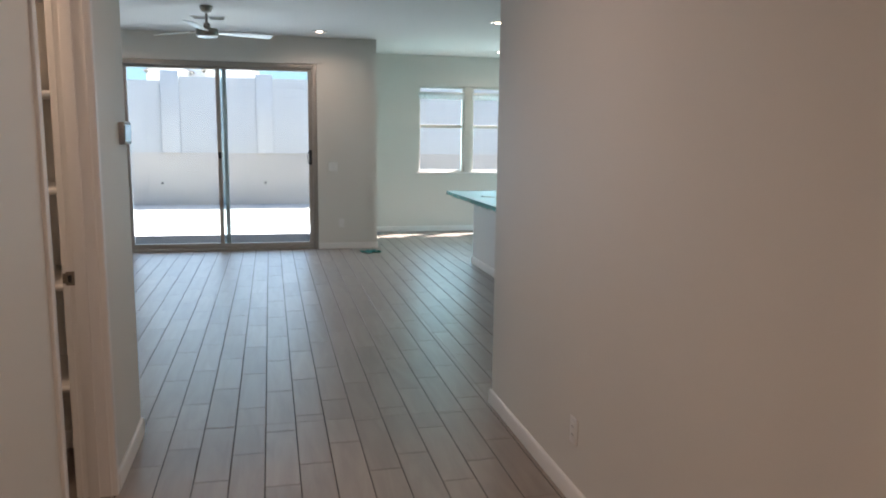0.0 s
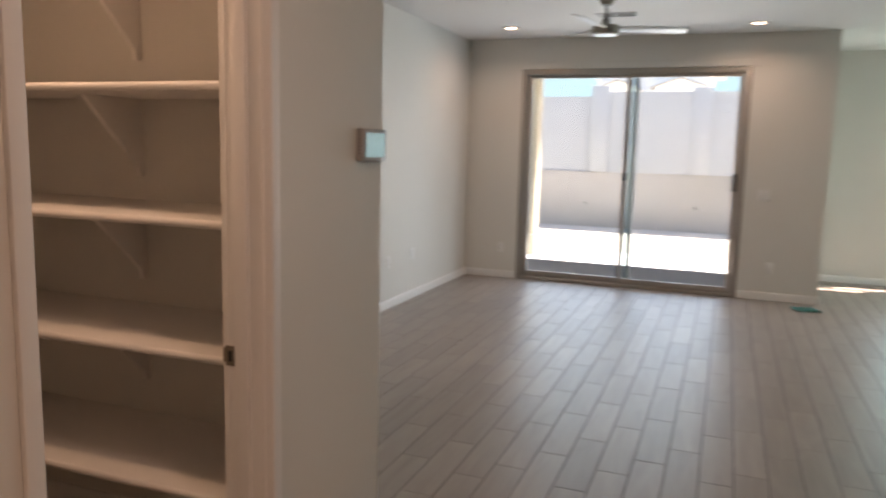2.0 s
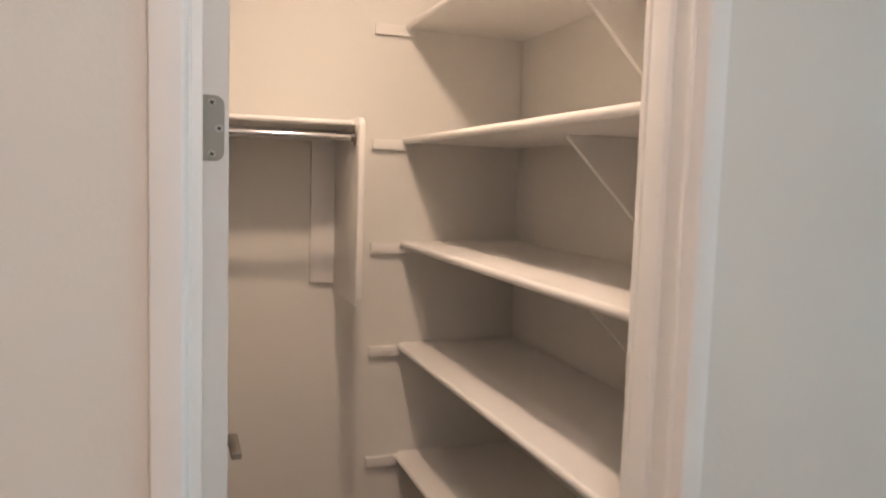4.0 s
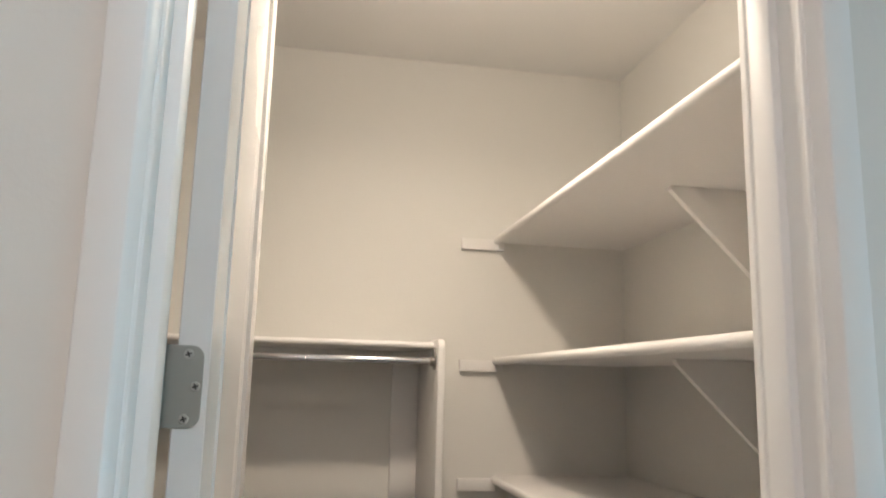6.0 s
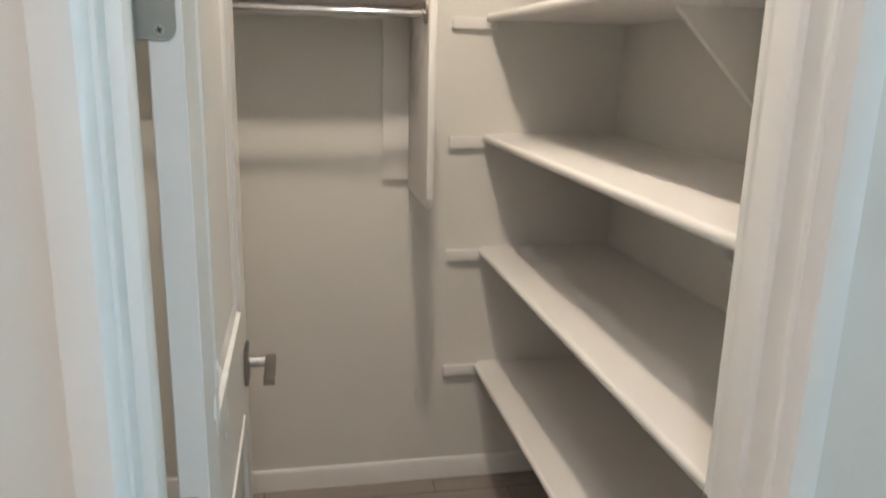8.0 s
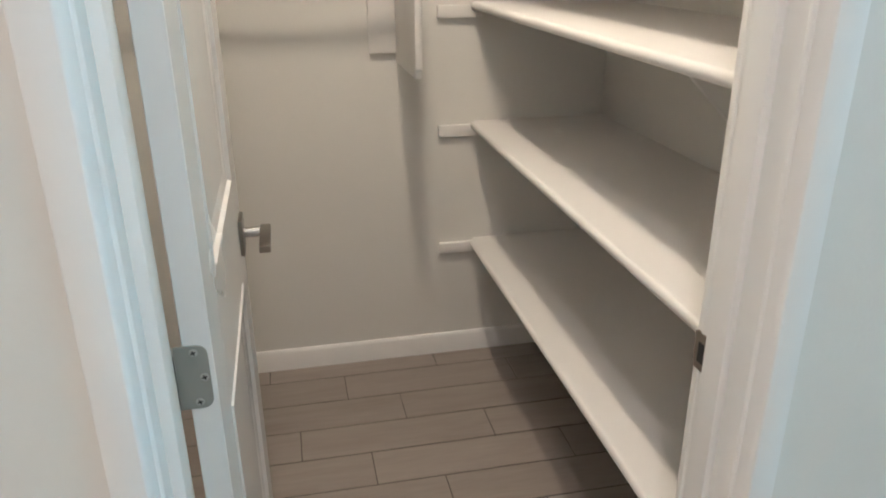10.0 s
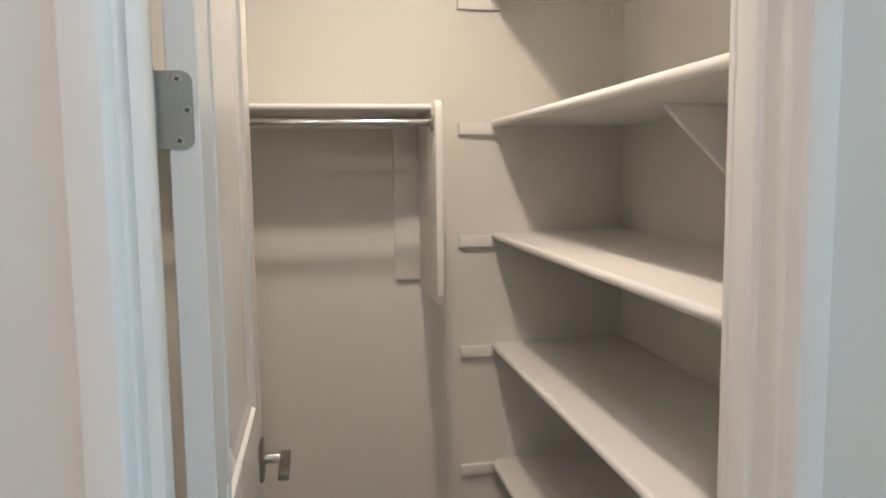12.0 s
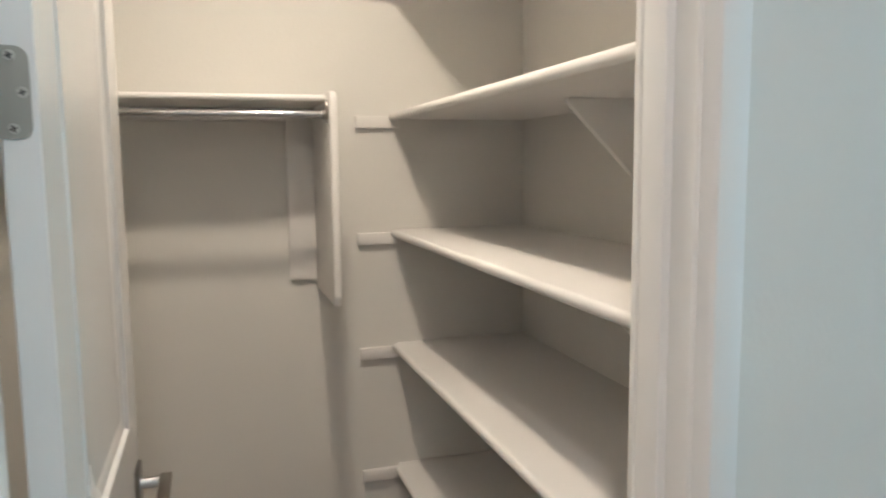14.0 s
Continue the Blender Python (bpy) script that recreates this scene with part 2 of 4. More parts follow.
def bm_cyl(p0, p1, r0, r1=None, n=24, bevel=0.0, bm=None):
    p0, p1 = Vector(p0), Vector(p1)
    own = bmesh.new()
    d = p1 - p0
    bmesh.ops.create_cone(own, cap_ends=True, segments=n, radius1=r0, radius2=r0 if r1 is None else r1, depth=d.length)
    if bevel:
        caps = [e for e in own.edges if all(len(f.verts) != 4 for f in e.link_faces) or any(len(f.verts) > 4 for f in e.link_faces)]
        bmesh.ops.bevel(own, geom=caps, offset=bevel, segments=2, affect="EDGES", profile=0.5)
    own.transform(Matrix.Translation((p0 + p1) / 2) @ d.to_track_quat("Z", "Y").to_matrix().to_4x4())
    return join(bm, own)


def bm_prism(outline, axis, a, b, bevel=0.0, bm=None):
    """A flat outline, in the two axes other than the given one, pulled from a to b."""
    own = bmesh.new()
    put = {"x": lambda u, v, w: (w, u, v), "y": lambda u, v, w: (u, w, v), "z": lambda u, v, w: (u, v, w)}[axis]
    f = own.faces.new([own.verts.new(put(u, v, a)) for u, v in outline])
    r = bmesh.ops.extrude_face_region(own, geom=[f])
    shift = Vector(put(0, 0, b - a))
    bmesh.ops.translate(own, vec=shift, verts=[v for v in r["geom"] if isinstance(v, bmesh.types.BMVert)])
    bmesh.ops.recalc_face_normals(own, faces=own.faces[:])
    if bevel:
        bmesh.ops.bevel(own, geom=own.edges[:], offset=bevel, segments=2, affect="EDGES", profile=0.5)
    return join(bm, own)


def bm_lathe(profile, x, y, n=32, bm=None):
    """Rings of (radius, z) round the upright at x, y."""
    own = bmesh.new()
    rings = [[own.verts.new((x + r * math.cos(2 * math.pi * i / n), y + r * math.sin(2 * math.pi * i / n), z)) for i in range(n)] for r, z in profile]
    for a, b in zip(rings, rings[1:]):
        for i in range(n):
            own.faces.new((a[i], a[(i + 1) % n], b[(i + 1) % n], b[i]))
    own.faces.new(rings[0])
    own.faces.new(rings[-1])
    bmesh.ops.recalc_face_normals(own, faces=own.faces[:])
    return join(bm, own)


def smooth(me, angle=35):
    for p in me.polygons:
        p.use_smooth = True
    me.set_sharp_from_angle(angle=radians(angle))


def part(name, bm, mat, parent=None, label="", sharp=35):
    me = bpy.data.meshes.new(name)
    bm.to_mesh(me)
    bm.free()
    me.materials.append(mat)
    smooth(me, sharp)
    ob = new(name, me)
    if parent is not None:
        ob.parent = parent
    if label:
        tagged(ob, label)
    return ob


def thing(name, label, category, group="", kind="", at=(0, 0, 0)):
    """An empty at the thing's base; its parts are built in the world and hung under it."""
    ob = new(name)
    ob.location = at
    ob.empty_display_size = 0.05
    return tagged(ob, label, category, group, kind)


def under(ob, parent):
    """Hangs a part built in world coordinates under a thing that stands at its own place."""
    ob.parent = parent
    ob.matrix_parent_inverse = Matrix.Translation(parent.location).inverted()
    return ob


def piece(name, bm, mat, parent, label="", sharp=35):
    return under(part(name, bm, mat, None, label, sharp), parent)


def subpiece(name, bm, mat, parent, label=""):
    """A part of a part; both are built in world coordinates."""
    ob = part(name, bm, mat, None, label)
    ob.parent = parent
    return ob


def structure(name, bm, mat, label, category):
    return tagged(part(name, bm, mat), label, category, kind="structure")


# ---------------- walls, ceiling ----------------
T = 0.138
JL, JR, HEAD = -0.0115, 0.680, 2.45      # faces of the closet door's jambs, underside of the head
HALL_END = 1.353
CLB, CLR, CLL = -1.79, 1.252, -0.60      # closet: back, shelf wall, far side
SLY, LIVX, NOOKX, NOOKY = 7.37, -1.768, 2.04, 9.0
HRX, HRY = 1.874, 1.428


def wall(name, boxes, label="smooth off-white painted interior wall"):
    bm = bmesh.new()
    for b in boxes:
        bm_box(*b, bm=bm)
    return structure(name, bm, M_WALL, label, "wall")


wall("wall_hall_closet", [(-T, 0, -4.5, JL - 0.02, 0, CEIL), (-T, 0, JR + 0.02, HALL_END, 0, CEIL), (-T, 0, JL - 0.02, JR + 0.02, HEAD + 0.02, CEIL)],
     "off-white painted hall wall with the closet doorway")
wall("wall_closet_shelf_side", [(CLB, -T, CLR, HALL_END, 0, CEIL)])
wall("wall_closet_back", [(CLB - 0.14, CLB, CLL - 0.12, HALL_END, 0, CEIL)], "off-white painted closet back wall")
wall("wall_closet_far_side", [(CLB, -T, CLL - 0.12, CLL, 0, CEIL)])
wall("wall_living_west", [(LIVX - 0.18, LIVX, HALL_END, SLY, 0, CEIL)], "off-white painted living room wall")
SX0, SX1, SZ = -1.138, 1.268, 2.388
wall("wall_patio_side", [(LIVX - 0.18, SX0, SLY, SLY + 0.18, 0, CEIL), (SX1, NOOKX, SLY, SLY + 0.18, 0, CEIL), (SX0, SX1, SLY, SLY + 0.18, SZ, CEIL)],
     "off-white painted wall around the sliding patio door")
wall("wall_nook_west", [(NOOKX - 0.16, NOOKX, SLY + 0.18, NOOKY, 0, CEIL)])
WX0, WX1, WZ0, WZ1 = 2.930, 4.53, 0.927, 2.258
wall("wall_nook_window", [(NOOKX - 0.16, WX0, NOOKY, NOOKY + 0.16, 0, CEIL), (WX1, 6.35, NOOKY, NOOKY + 0.16, 0, CEIL),
                          (WX0, WX1, NOOKY, NOOKY + 0.16, 0, WZ0), (WX0, WX1, NOOKY, NOOKY + 0.16, WZ1, CEIL)], "off-white painted dining nook wall with a window")
# assumed opening, never in view, cut for the nook's added lamp
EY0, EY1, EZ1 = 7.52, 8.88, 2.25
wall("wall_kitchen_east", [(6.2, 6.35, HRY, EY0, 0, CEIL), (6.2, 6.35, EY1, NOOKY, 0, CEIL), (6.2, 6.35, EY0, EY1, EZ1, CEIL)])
wall("wall_hall_right", [(HRX, HRX + T, -4.5, HRY, 0, CEIL)], "off-white painted long hall wall")
wall("wall_kitchen_south", [(HRX + T, 6.35, HRY - T, HRY, 0, CEIL)])
wall("wall_hall_back", [(-T, HRX + T, -4.62, -4.5, 0, CEIL)])
structure("ceiling", bm_box(CLB - 0.2, 6.4, -4.65, NOOKY + 0.2, CEIL, CEIL + 0.15), M_CEIL, "matte off-white painted flat ceiling", "ceiling")


# ---------------- baseboards ----------------
BB_H, BB_T = 0.081, 0.014


def baseboard(p, q, normal):
    """Along the wall from p to q; normal points into the room."""
    p, q, nrm = Vector((*p, 0)), Vector((*q, 0)), Vector((*normal, 0))
    prof = [(0, 0), (BB_T, 0), (BB_T, BB_H - 0.012), (BB_T - 0.004, BB_H - 0.004), (BB_T - 0.008, BB_H), (0, BB_H)]
    bm = bmesh.new()
    ends = []
    for base in (p, q):
        ends.append([bm.verts.new(base + nrm * (u + 0.0005) + Vector((0, 0, z + 0.001))) for u, z in prof])
    k = len(prof)
    for i in range(k):
        bm.faces.new((ends[0][i], ends[0][(i + 1) % k], ends[1][(i + 1) % k], ends[1][i]))
    bm.faces.new(ends[0])
    bm.faces.new(ends[1])
    bmesh.ops.recalc_face_normals(bm, faces=bm.faces[:])
    return structure("baseboard", bm, M_TRIM, "white painted wooden baseboard along the wall", "baseboard")


CASE_W = 0.0455
baseboard((0, -4.5), (0, JL - 0.001 - CASE_W), (1, 0))
baseboard((0, JR + 0.001 + CASE_W), (0, HALL_END + BB_T), (1, 0))
baseboard((-0.0005, HALL_END), (LIVX + BB_T, HALL_END), (0, 1))
baseboard((LIVX, HALL_END), (LIVX, SLY), (1, 0))
baseboard((LIVX + BB_T, SLY), (SX0 - 0.004, SLY), (0, -1))
baseboard((SX1 + 0.004, SLY), (NOOKX + BB_T, SLY), (0, -1))
baseboard((NOOKX, SLY), (NOOKX, NOOKY), (1, 0))
baseboard((NOOKX + BB_T, NOOKY), (6.2, NOOKY), (0, -1))
baseboard((HRX, -4.5), (HRX, HRY + BB_T), (-1, 0))
baseboard((HRX + 0.0005, HRY), (6.2, HRY), (0, 1))
baseboard((CLB, CLL), (CLB, CLR), (1, 0))
baseboard((CLB + BB_T, CLR), (-T, CLR), (0, -1))
baseboard((CLB + BB_T, CLL), (-T, CLL), (0, 1))


# ---------------- closet door frame and door ----------------
frame_door = thing("door_frame", "white painted wooden door frame with moulded casing and stops", "door frame", kind="structure")


EASE = 0.019      # depth to which the casing's inner bead laps over the jamb's edge


def casing_outline(inner, sign):
    """Section of the casing: a bead on the jamb's edge, a cove, then a flat face with an eased outer edge."""
    pts = [(0.0192, -EASE), (0.0, -EASE), (-0.0015, -0.0165), (-0.0015, -0.0135), (0.0006, -0.0105), (0.0022, -0.0098), (0.0028, -0.006), (0.0045, -0.0015), (0.0052, 0.0035),
           (0.0068, 0.0076), (0.0085, 0.0102), (0.0102, 0.0114), (0.0122, 0.0117), (0.0420, 0.0117), (0.0440, 0.0110), (0.0452, 0.0096), (CASE_W, 0.0080), (CASE_W, 0.0004), (0.0192, 0.0004)]
    return [(inner + sign * u, v) for u, v in pts]


for side in (1, -1):        # hall side and closet side
    for inner, sign in ((JL, -1), (JR, 1)):
        out = [(v if side > 0 else -T - v, u) for u, v in casing_outline(inner, sign)]
        part("casing", bm_prism(out, "z", 0.001, HEAD + 0.005 + CASE_W), M_TRIM, frame_door, sharp=24)
    x0, x1 = (0.0004, 0.0118) if side > 0 else (-T - 0.0118, -T - 0.0004)
    part("head_casing", bm_box(x0, x1, JL + 0.002, JR - 0.002, HEAD + 0.005, HEAD + 0.005 + CASE_W, 0.003), M_TRIM, frame_door)
part("jamb", bm_box(-T + EASE, -EASE, JL - 0.019, JL, 0.001, HEAD + 0.019), M_TRIM, frame_door)
part("jamb", bm_box(-T + EASE, -EASE, JR, JR + 0.019, 0.001, HEAD + 0.019), M_TRIM, frame_door)
part("head_jamb", bm_box(-T, 0, JL, JR, HEAD, HEAD + 0.018, 0.001), M_TRIM, frame_door)
part("stop", bm_box(-0.102, -0.056, JL - 0.006, JL + 0.0145, 0.001, HEAD, 0.003), M_TRIM, frame_door)
part("stop", bm_box(-0.100, -0.056, JR - 0.0110, JR + 0.006, 0.001, HEAD, 0.003), M_TRIM, frame_door)
part("head_stop", bm_box(-0.100, -0.056, JL + 0.012, JR - 0.012, HEAD - 0.0115, HEAD, 0.003), M_TRIM, frame_door)
strike = part("strike_plate", bm_box(-0.135, -0.102, JR - 0.0016, JR + 0.001, 0.908, 0.964, 0.0006), M_STRIKE, frame_door, "brown metal strike plate")
subpiece("latch_hole", bm_box(-0.127, -0.113, JR - 0.0022, JR, 0.920, 0.950), M_DARK, strike)
subpiece("lip", bm_prism([(-0.135, JR - 0.0016), (-0.147, JR + 0.004), (-0.147, JR + 0.0056), (-0.135, JR + 0.0005)], "z", 0.916, 0.956), M_STRIKE, strike)

DX0, DX1, DY0, DY1, DZ0, DZ1 = -0.825, -0.155, 0.005, 0.040, 0.012, 2.442
door = thing("door_1", "white two-panel closet door standing open into the closet", "door", kind="structure", at=(-0.155, 0.0, 0.0))


def door_slab():
    bm = bmesh.new()
    st, lock, b = 0.112, 0.142, 0.0012
    rails = [(DZ0, 0.215), (0.845, 1.055), (2.31, DZ1)]
    panels = [(0.215, 0.845), (1.055, 2.31)]
    bm_box(DX0, DX0 + lock, DY0, DY1, DZ0, DZ1, b, 1, bm)
    bm_box(DX1 - st, DX1, DY0, DY1, DZ0, DZ1, b, 1, bm)
    for z0, z1 in rails:
        bm_box(DX0 + lock, DX1 - st, DY0, DY1, z0, z1, 0, 1, bm)
    for z0, z1 in panels:
        a0, a1, w, d = DX0 + lock, DX1 - st, 0.028, 0.009
        bm_box(a0, a1, DY0 + d, DY1 - d, z0, z1, 0, 1, bm)
        for face, deep in ((DY1, DY1 - d), (DY0, DY0 + d)):      # sloped moulding round the panel
            ring = [[(a0 + o, y, z0 + o), (a1 - o, y, z0 + o), (a1 - o, y, z1 - o), (a0 + o, y, z1 - o)]
                    for o, y in ((-0.005, face), (-0.0025, face + (face - deep) * 0.34), (0.005, face + (face - deep) * 0.34), (0.009, face - (face - deep) * 0.45), (0.018, face - (face - deep) * 0.6), (w, deep + (face - deep) * 0.02))]
            rows = [[bm.verts.new(p) for p in r] for r in ring]
            for r0, r1 in zip(rows, rows[1:]):
                for i in range(4):
                    bm.faces.new((r0[i], r0[(i + 1) % 4], r1[(i + 1) % 4], r1[i]))
    bmesh.ops.recalc_face_normals(bm, faces=bm.faces[:])
    return bm


piece("slab", door_slab(), M_DOOR, door, sharp=20)


def hinge(z):
    """A 3.5 inch butt hinge with rounded corners; its leaf lies on the door's edge."""
    h, w, r = 0.0880, 0.0395, 0.013
    arc = lambda cy, cz, a0: [(cy + r * math.cos(math.radians(a0 + 15 * i)), cz + r * math.sin(math.radians(a0 + 15 * i))) for i in range(7)]
    y0 = -0.0055
    out = [(y0, z - h / 2)] + arc(y0 + w - r, z - h / 2 + r, -90) + arc(y0 + w - r, z + h / 2 - r, 0) + [(y0, z + h / 2)]
    leaf = piece("hinge", bm_prism(out, "x", -0.1548, -0.1526, 0.0004), M_HINGE, door, "brushed nickel hinge with rounded corners", sharp=12)
    for i in range(5):
        z0 = z - h / 2 + i * h / 5
        subpiece("knuckle", bm_cyl((-0.1490, -0.0100, z0 + 0.0004), (-0.1490, -0.0100, z0 + h / 5 - 0.0004), 0.0050, n=16), M_STEEL, leaf)
    subpiece("pin", bm_cyl((-0.1490, -0.0100, z - h / 2 - 0.003), (-0.1490, -0.0100, z + h / 2 + 0.004), 0.0034, n=12), M_HINGE, leaf)
    for y, dz in ((0.0175, 0.0345), (0.0270, 0.0), (0.0175, -0.0345)):
        s = bmesh.new()
        bm_cyl((-0.1530, y, z + dz), (-0.1518, y, z + dz), 0.0056, 0.0048, 18, 0, s)
        subpiece("screw", s, M_SCREW, leaf)
        c = bmesh.new()
        for a in (20, 110):
            own = bm_box(-0.00055, 0.00055, -0.0034, 0.0034, -0.0008, 0.0008)
            own.transform(Matrix.Translation((-0.1517, y, z + dz)) @ Matrix.Rotation(radians(a), 4, "X"))
            join(c, own)
        subpiece("screw_slot", c, M_DARK, leaf)
    subpiece("jamb_leaf", bm_box(-0.144, -0.106, JL, JL + 0.0018, z - h / 2, z + h / 2, 0.0006), M_HINGE, leaf)


for z in (0.345, 0.966, 1.5775, 2.235):
    hinge(z)

# lever: square rosette, round neck, flat bar
LX, LZ = -0.765, 0.9235


def lever(face, sign):
    """Lever set on one face of the door; sign is the way out of the door."""
    y = lambda d: face + sign * d
    rose = piece("lever_handle", bm_box(LX - 0.032, LX + 0.032, min(y(0), y(0.008)), max(y(0), y(0.008)), LZ - 0.036, LZ + 0.036, 0.0015), M_NICKEL, door, "satin nickel lever with a square rosette")
    subpiece("neck", bm_cyl((LX, y(0.008), LZ + 0.002), (LX, y(0.052), LZ + 0.002), 0.0105, n=24), M_CHROME, rose)
    subpiece("bar", bm_box(LX - 0.013, LX + 0.112, min(y(0.040), y(0.060)), max(y(0.040), y(0.061)), LZ - 0.001, LZ + 0.0125, 0.0012), M_NICKEL, rose)


lever(DY1, 1)
lever(DY0, -1)
piece("latch_plate", bm_box(DX0 - 0.0012, DX0 + 0.0004, 0.008, 0.033, 0.908, 0.964, 0.0004), M_NICKEL, door)


# ---------------- closet: shelves, rod, lamp ----------------
SHELF_FRONT, SHELF_T = 0.764, 0.018


NOSE_T = 0.0245


def shelf_board(top):
    return bm_box(CLB + 0.001, -T - 0.001, SHELF_FRONT + 0.018, CLR - 0.001, top - SHELF_T, top)


def shelf_nose(top):
    """Rounded strip along the front, a little deeper than the board behind it."""
    y0, y1, r = SHELF_FRONT, SHELF_FRONT + 0.0178, NOSE_T / 2
    curve = [(y0 + (r - r * math.cos(math.radians(a))) * 0.8, top - r + r * math.sin(math.radians(a))) for a in range(-90, 91, 15)]
    return bm_prism([(y1, top), (y1, top - NOSE_T)] + curve, "x", CLB + 0.0195, -T - 0.001)


def closet_shelf(top, label):
    s = thing("closet_shelf", label, "shelf", "shelves along the closet wall", at=(-0.96, 1.05, top - SHELF_T))
    piece("board", shelf_board(top), M_SHELF, s)
    piece("nosing", shelf_nose(top), M_SHELF, s, sharp=50)
    z1 = top - SHELF_T - 0.0006
    cleat = bm_box(CLB + 0.0006, CLB + 0.019, 0.653, 0.7815, z1 - 0.029, z1 + 0.009, 0.0007)
    bm_box(CLB + 0.0006, CLB + 0.019, 0.7815, 0.802, z1 - 0.029, z1, bm=cleat)
    piece("cleat", cleat, M_SHELF, s)
    out = [(0.990, z1), (CLR - 0.001, z1), (CLR - 0.001, z1 - 0.280), (CLR - 0.022, z1 - 0.280), (CLR - 0.028, z1 - 0.240), (0.990, z1 - 0.010)]
    piece("bracket", bm_prism(out, "x", -0.940, -0.921, 0.0012), M_SHELF, s, "white painted triangular wooden bracket")
    return s


for top in (2.090, 1.673, 1.287, 0.895, 0.463):
    closet_shelf(top, "white painted closet shelf with rounded front edge, empty")

RS_TOP, RS_X, ROD_X, ROD_Z = 1.703, -1.487, -1.455, 1.646
PY0, PY1, PX = 0.515, 0.536, -1.415
rod_shelf = thing("hanging_shelf", "white wooden closet shelf with a chrome hanging rod beneath", "closet rod", at=(-1.62, 0.0, 1.108))
r = 0.009
nose = [(RS_X - r + r * math.sin(math.radians(a)), RS_TOP - r + r * math.cos(math.radians(a))) for a in range(0, 181, 20)]
piece("board", bm_prism([(CLB + 0.001, RS_TOP)] + nose + [(CLB + 0.001, RS_TOP - 2 * r)], "y", CLL + 0.001, PY0 - 0.0006), M_SHELF, rod_shelf, sharp=50)
rc = 0.030
arc = [(PX - rc + rc * math.sin(math.radians(a)), RS_TOP + 0.007 - rc + rc * math.cos(math.radians(a))) for a in range(0, 91, 15)]
piece("end_panel", bm_prism([(CLB + 0.001, RS_TOP + 0.007)] + arc + [(PX, 1.130), (PX - 0.012, 1.126), (PX - 0.0125, 1.104), (CLB + 0.001, 1.104)], "y", PY0, PY1, 0.0045), M_SHELF, rod_shelf)
piece("upright_cleat", bm_box(CLB + 0.0006, CLB + 0.019, 0.428, PY0 - 0.0008, 1.135, RS_TOP - 0.0192, 0.0008), M_SHELF, rod_shelf)
piece("cleat", bm_box(CLB + 0.0006, CLB + 0.019, CLL + 0.002, 0.4275, RS_TOP - 0.058, RS_TOP - 0.0192, 0.002), M_SHELF, rod_shelf)
piece("rod", bm_cyl((ROD_X, CLL + 0.004, ROD_Z), (ROD_X, PY0 - 0.004, ROD_Z), 0.0098, n=32), M_CHROME, rod_shelf, "polished chrome hanging rod")
for y0, y1 in ((PY0 - 0.0075, PY0 - 0.0002), (CLL + 0.0005, CLL + 0.0078)):
    fl = bmesh.new()
    bm_cyl((ROD_X, y0, ROD_Z), (ROD_X, y1, ROD_Z), 0.0175, n=28, bm=fl)
    fl.transform(Matrix.Translation((0, 0, ROD_Z + 0.008)) @ Matrix.Diagonal((1, 1, 1.85, 1)) @ Matrix.Translation((0, 0, -ROD_Z)))
    own = bmesh.new()
    ym = y0 - 0.010 if y1 > 0 else y1 + 0.010
    a, b = sorted((ym, (y0 + y1) / 2))
    bm_cyl((ROD_X, a, ROD_Z), (ROD_X, b, ROD_Z), 0.0135, n=28, bm=fl)
    piece("rod_flange", fl, M_NICKEL, rod_shelf, "dark nickel oval rod flange")

dome = thing("ceiling_light", "round frosted flush-mount closet ceiling light, lit", "ceiling lamp", at=(CLOSET_LAMP[0], CLOSET_LAMP[1], CEIL))
piece("base", bm_lathe([(0.02, CEIL - 0.0005), (0.13, CEIL - 0.0005), (0.135, CEIL - 0.02), (0.12, CEIL - 0.05)], CLOSET_LAMP[0], CLOSET_LAMP[1]), M_NICKEL, dome)
piece("diffuser", bm_lathe([(0.118, CEIL - 0.048), (0.122, CEIL - 0.08), (0.10, CEIL - 0.115), (0.06, CEIL - 0.138), (0.01, CEIL - 0.145)], CLOSET_LAMP[0], CLOSET_LAMP[1]), M_DOME, dome)


# ---------------- hall: thermostat, outlets ----------------
th = thing("thermostat", "silver-grey wall thermostat with a pale lit screen", "thermostat", at=(0, 1.22, 1.5))
TY0, TY1, TZ0, TZ1 = 1.171, 1.335, 1.457, 1.560
piece("housing", bm_box(0.0005, 0.023, TY0, TY1, TZ0, TZ1, 0.003), M_GREYPLASTIC, th)
piece("bezel", bm_box(0.023, 0.0265, TY0 + 0.002, TY1 - 0.002, TZ0 + 0.002, TZ1 - 0.002, 0.0015), M_GREYPLASTIC, th)
# black strip in place of the gap round the screen; its shade as colour
piece("screen_gap", bm_box(0.0265, 0.0269, TY0 + 0.013, TY1 - 0.009, TZ0 + 0.012, TZ1 - 0.012), M_BLACK, th, "thin black strip for the dark gap round the screen")
piece("screen", bm_box(0.0265, 0.0272, TY0 + 0.016, TY1 - 0.014, TZ0 + 0.014, TZ1 - 0.014), M_SCREEN, th)
for i in range(5):
    piece("vent_slot", bm_box(0.006, 0.016, TY0 - 0.0004, TY0 + 0.001, TZ0 + 0.024 + i * 0.011, TZ0 + 0.0262 + i * 0.011), M_DARK, th)


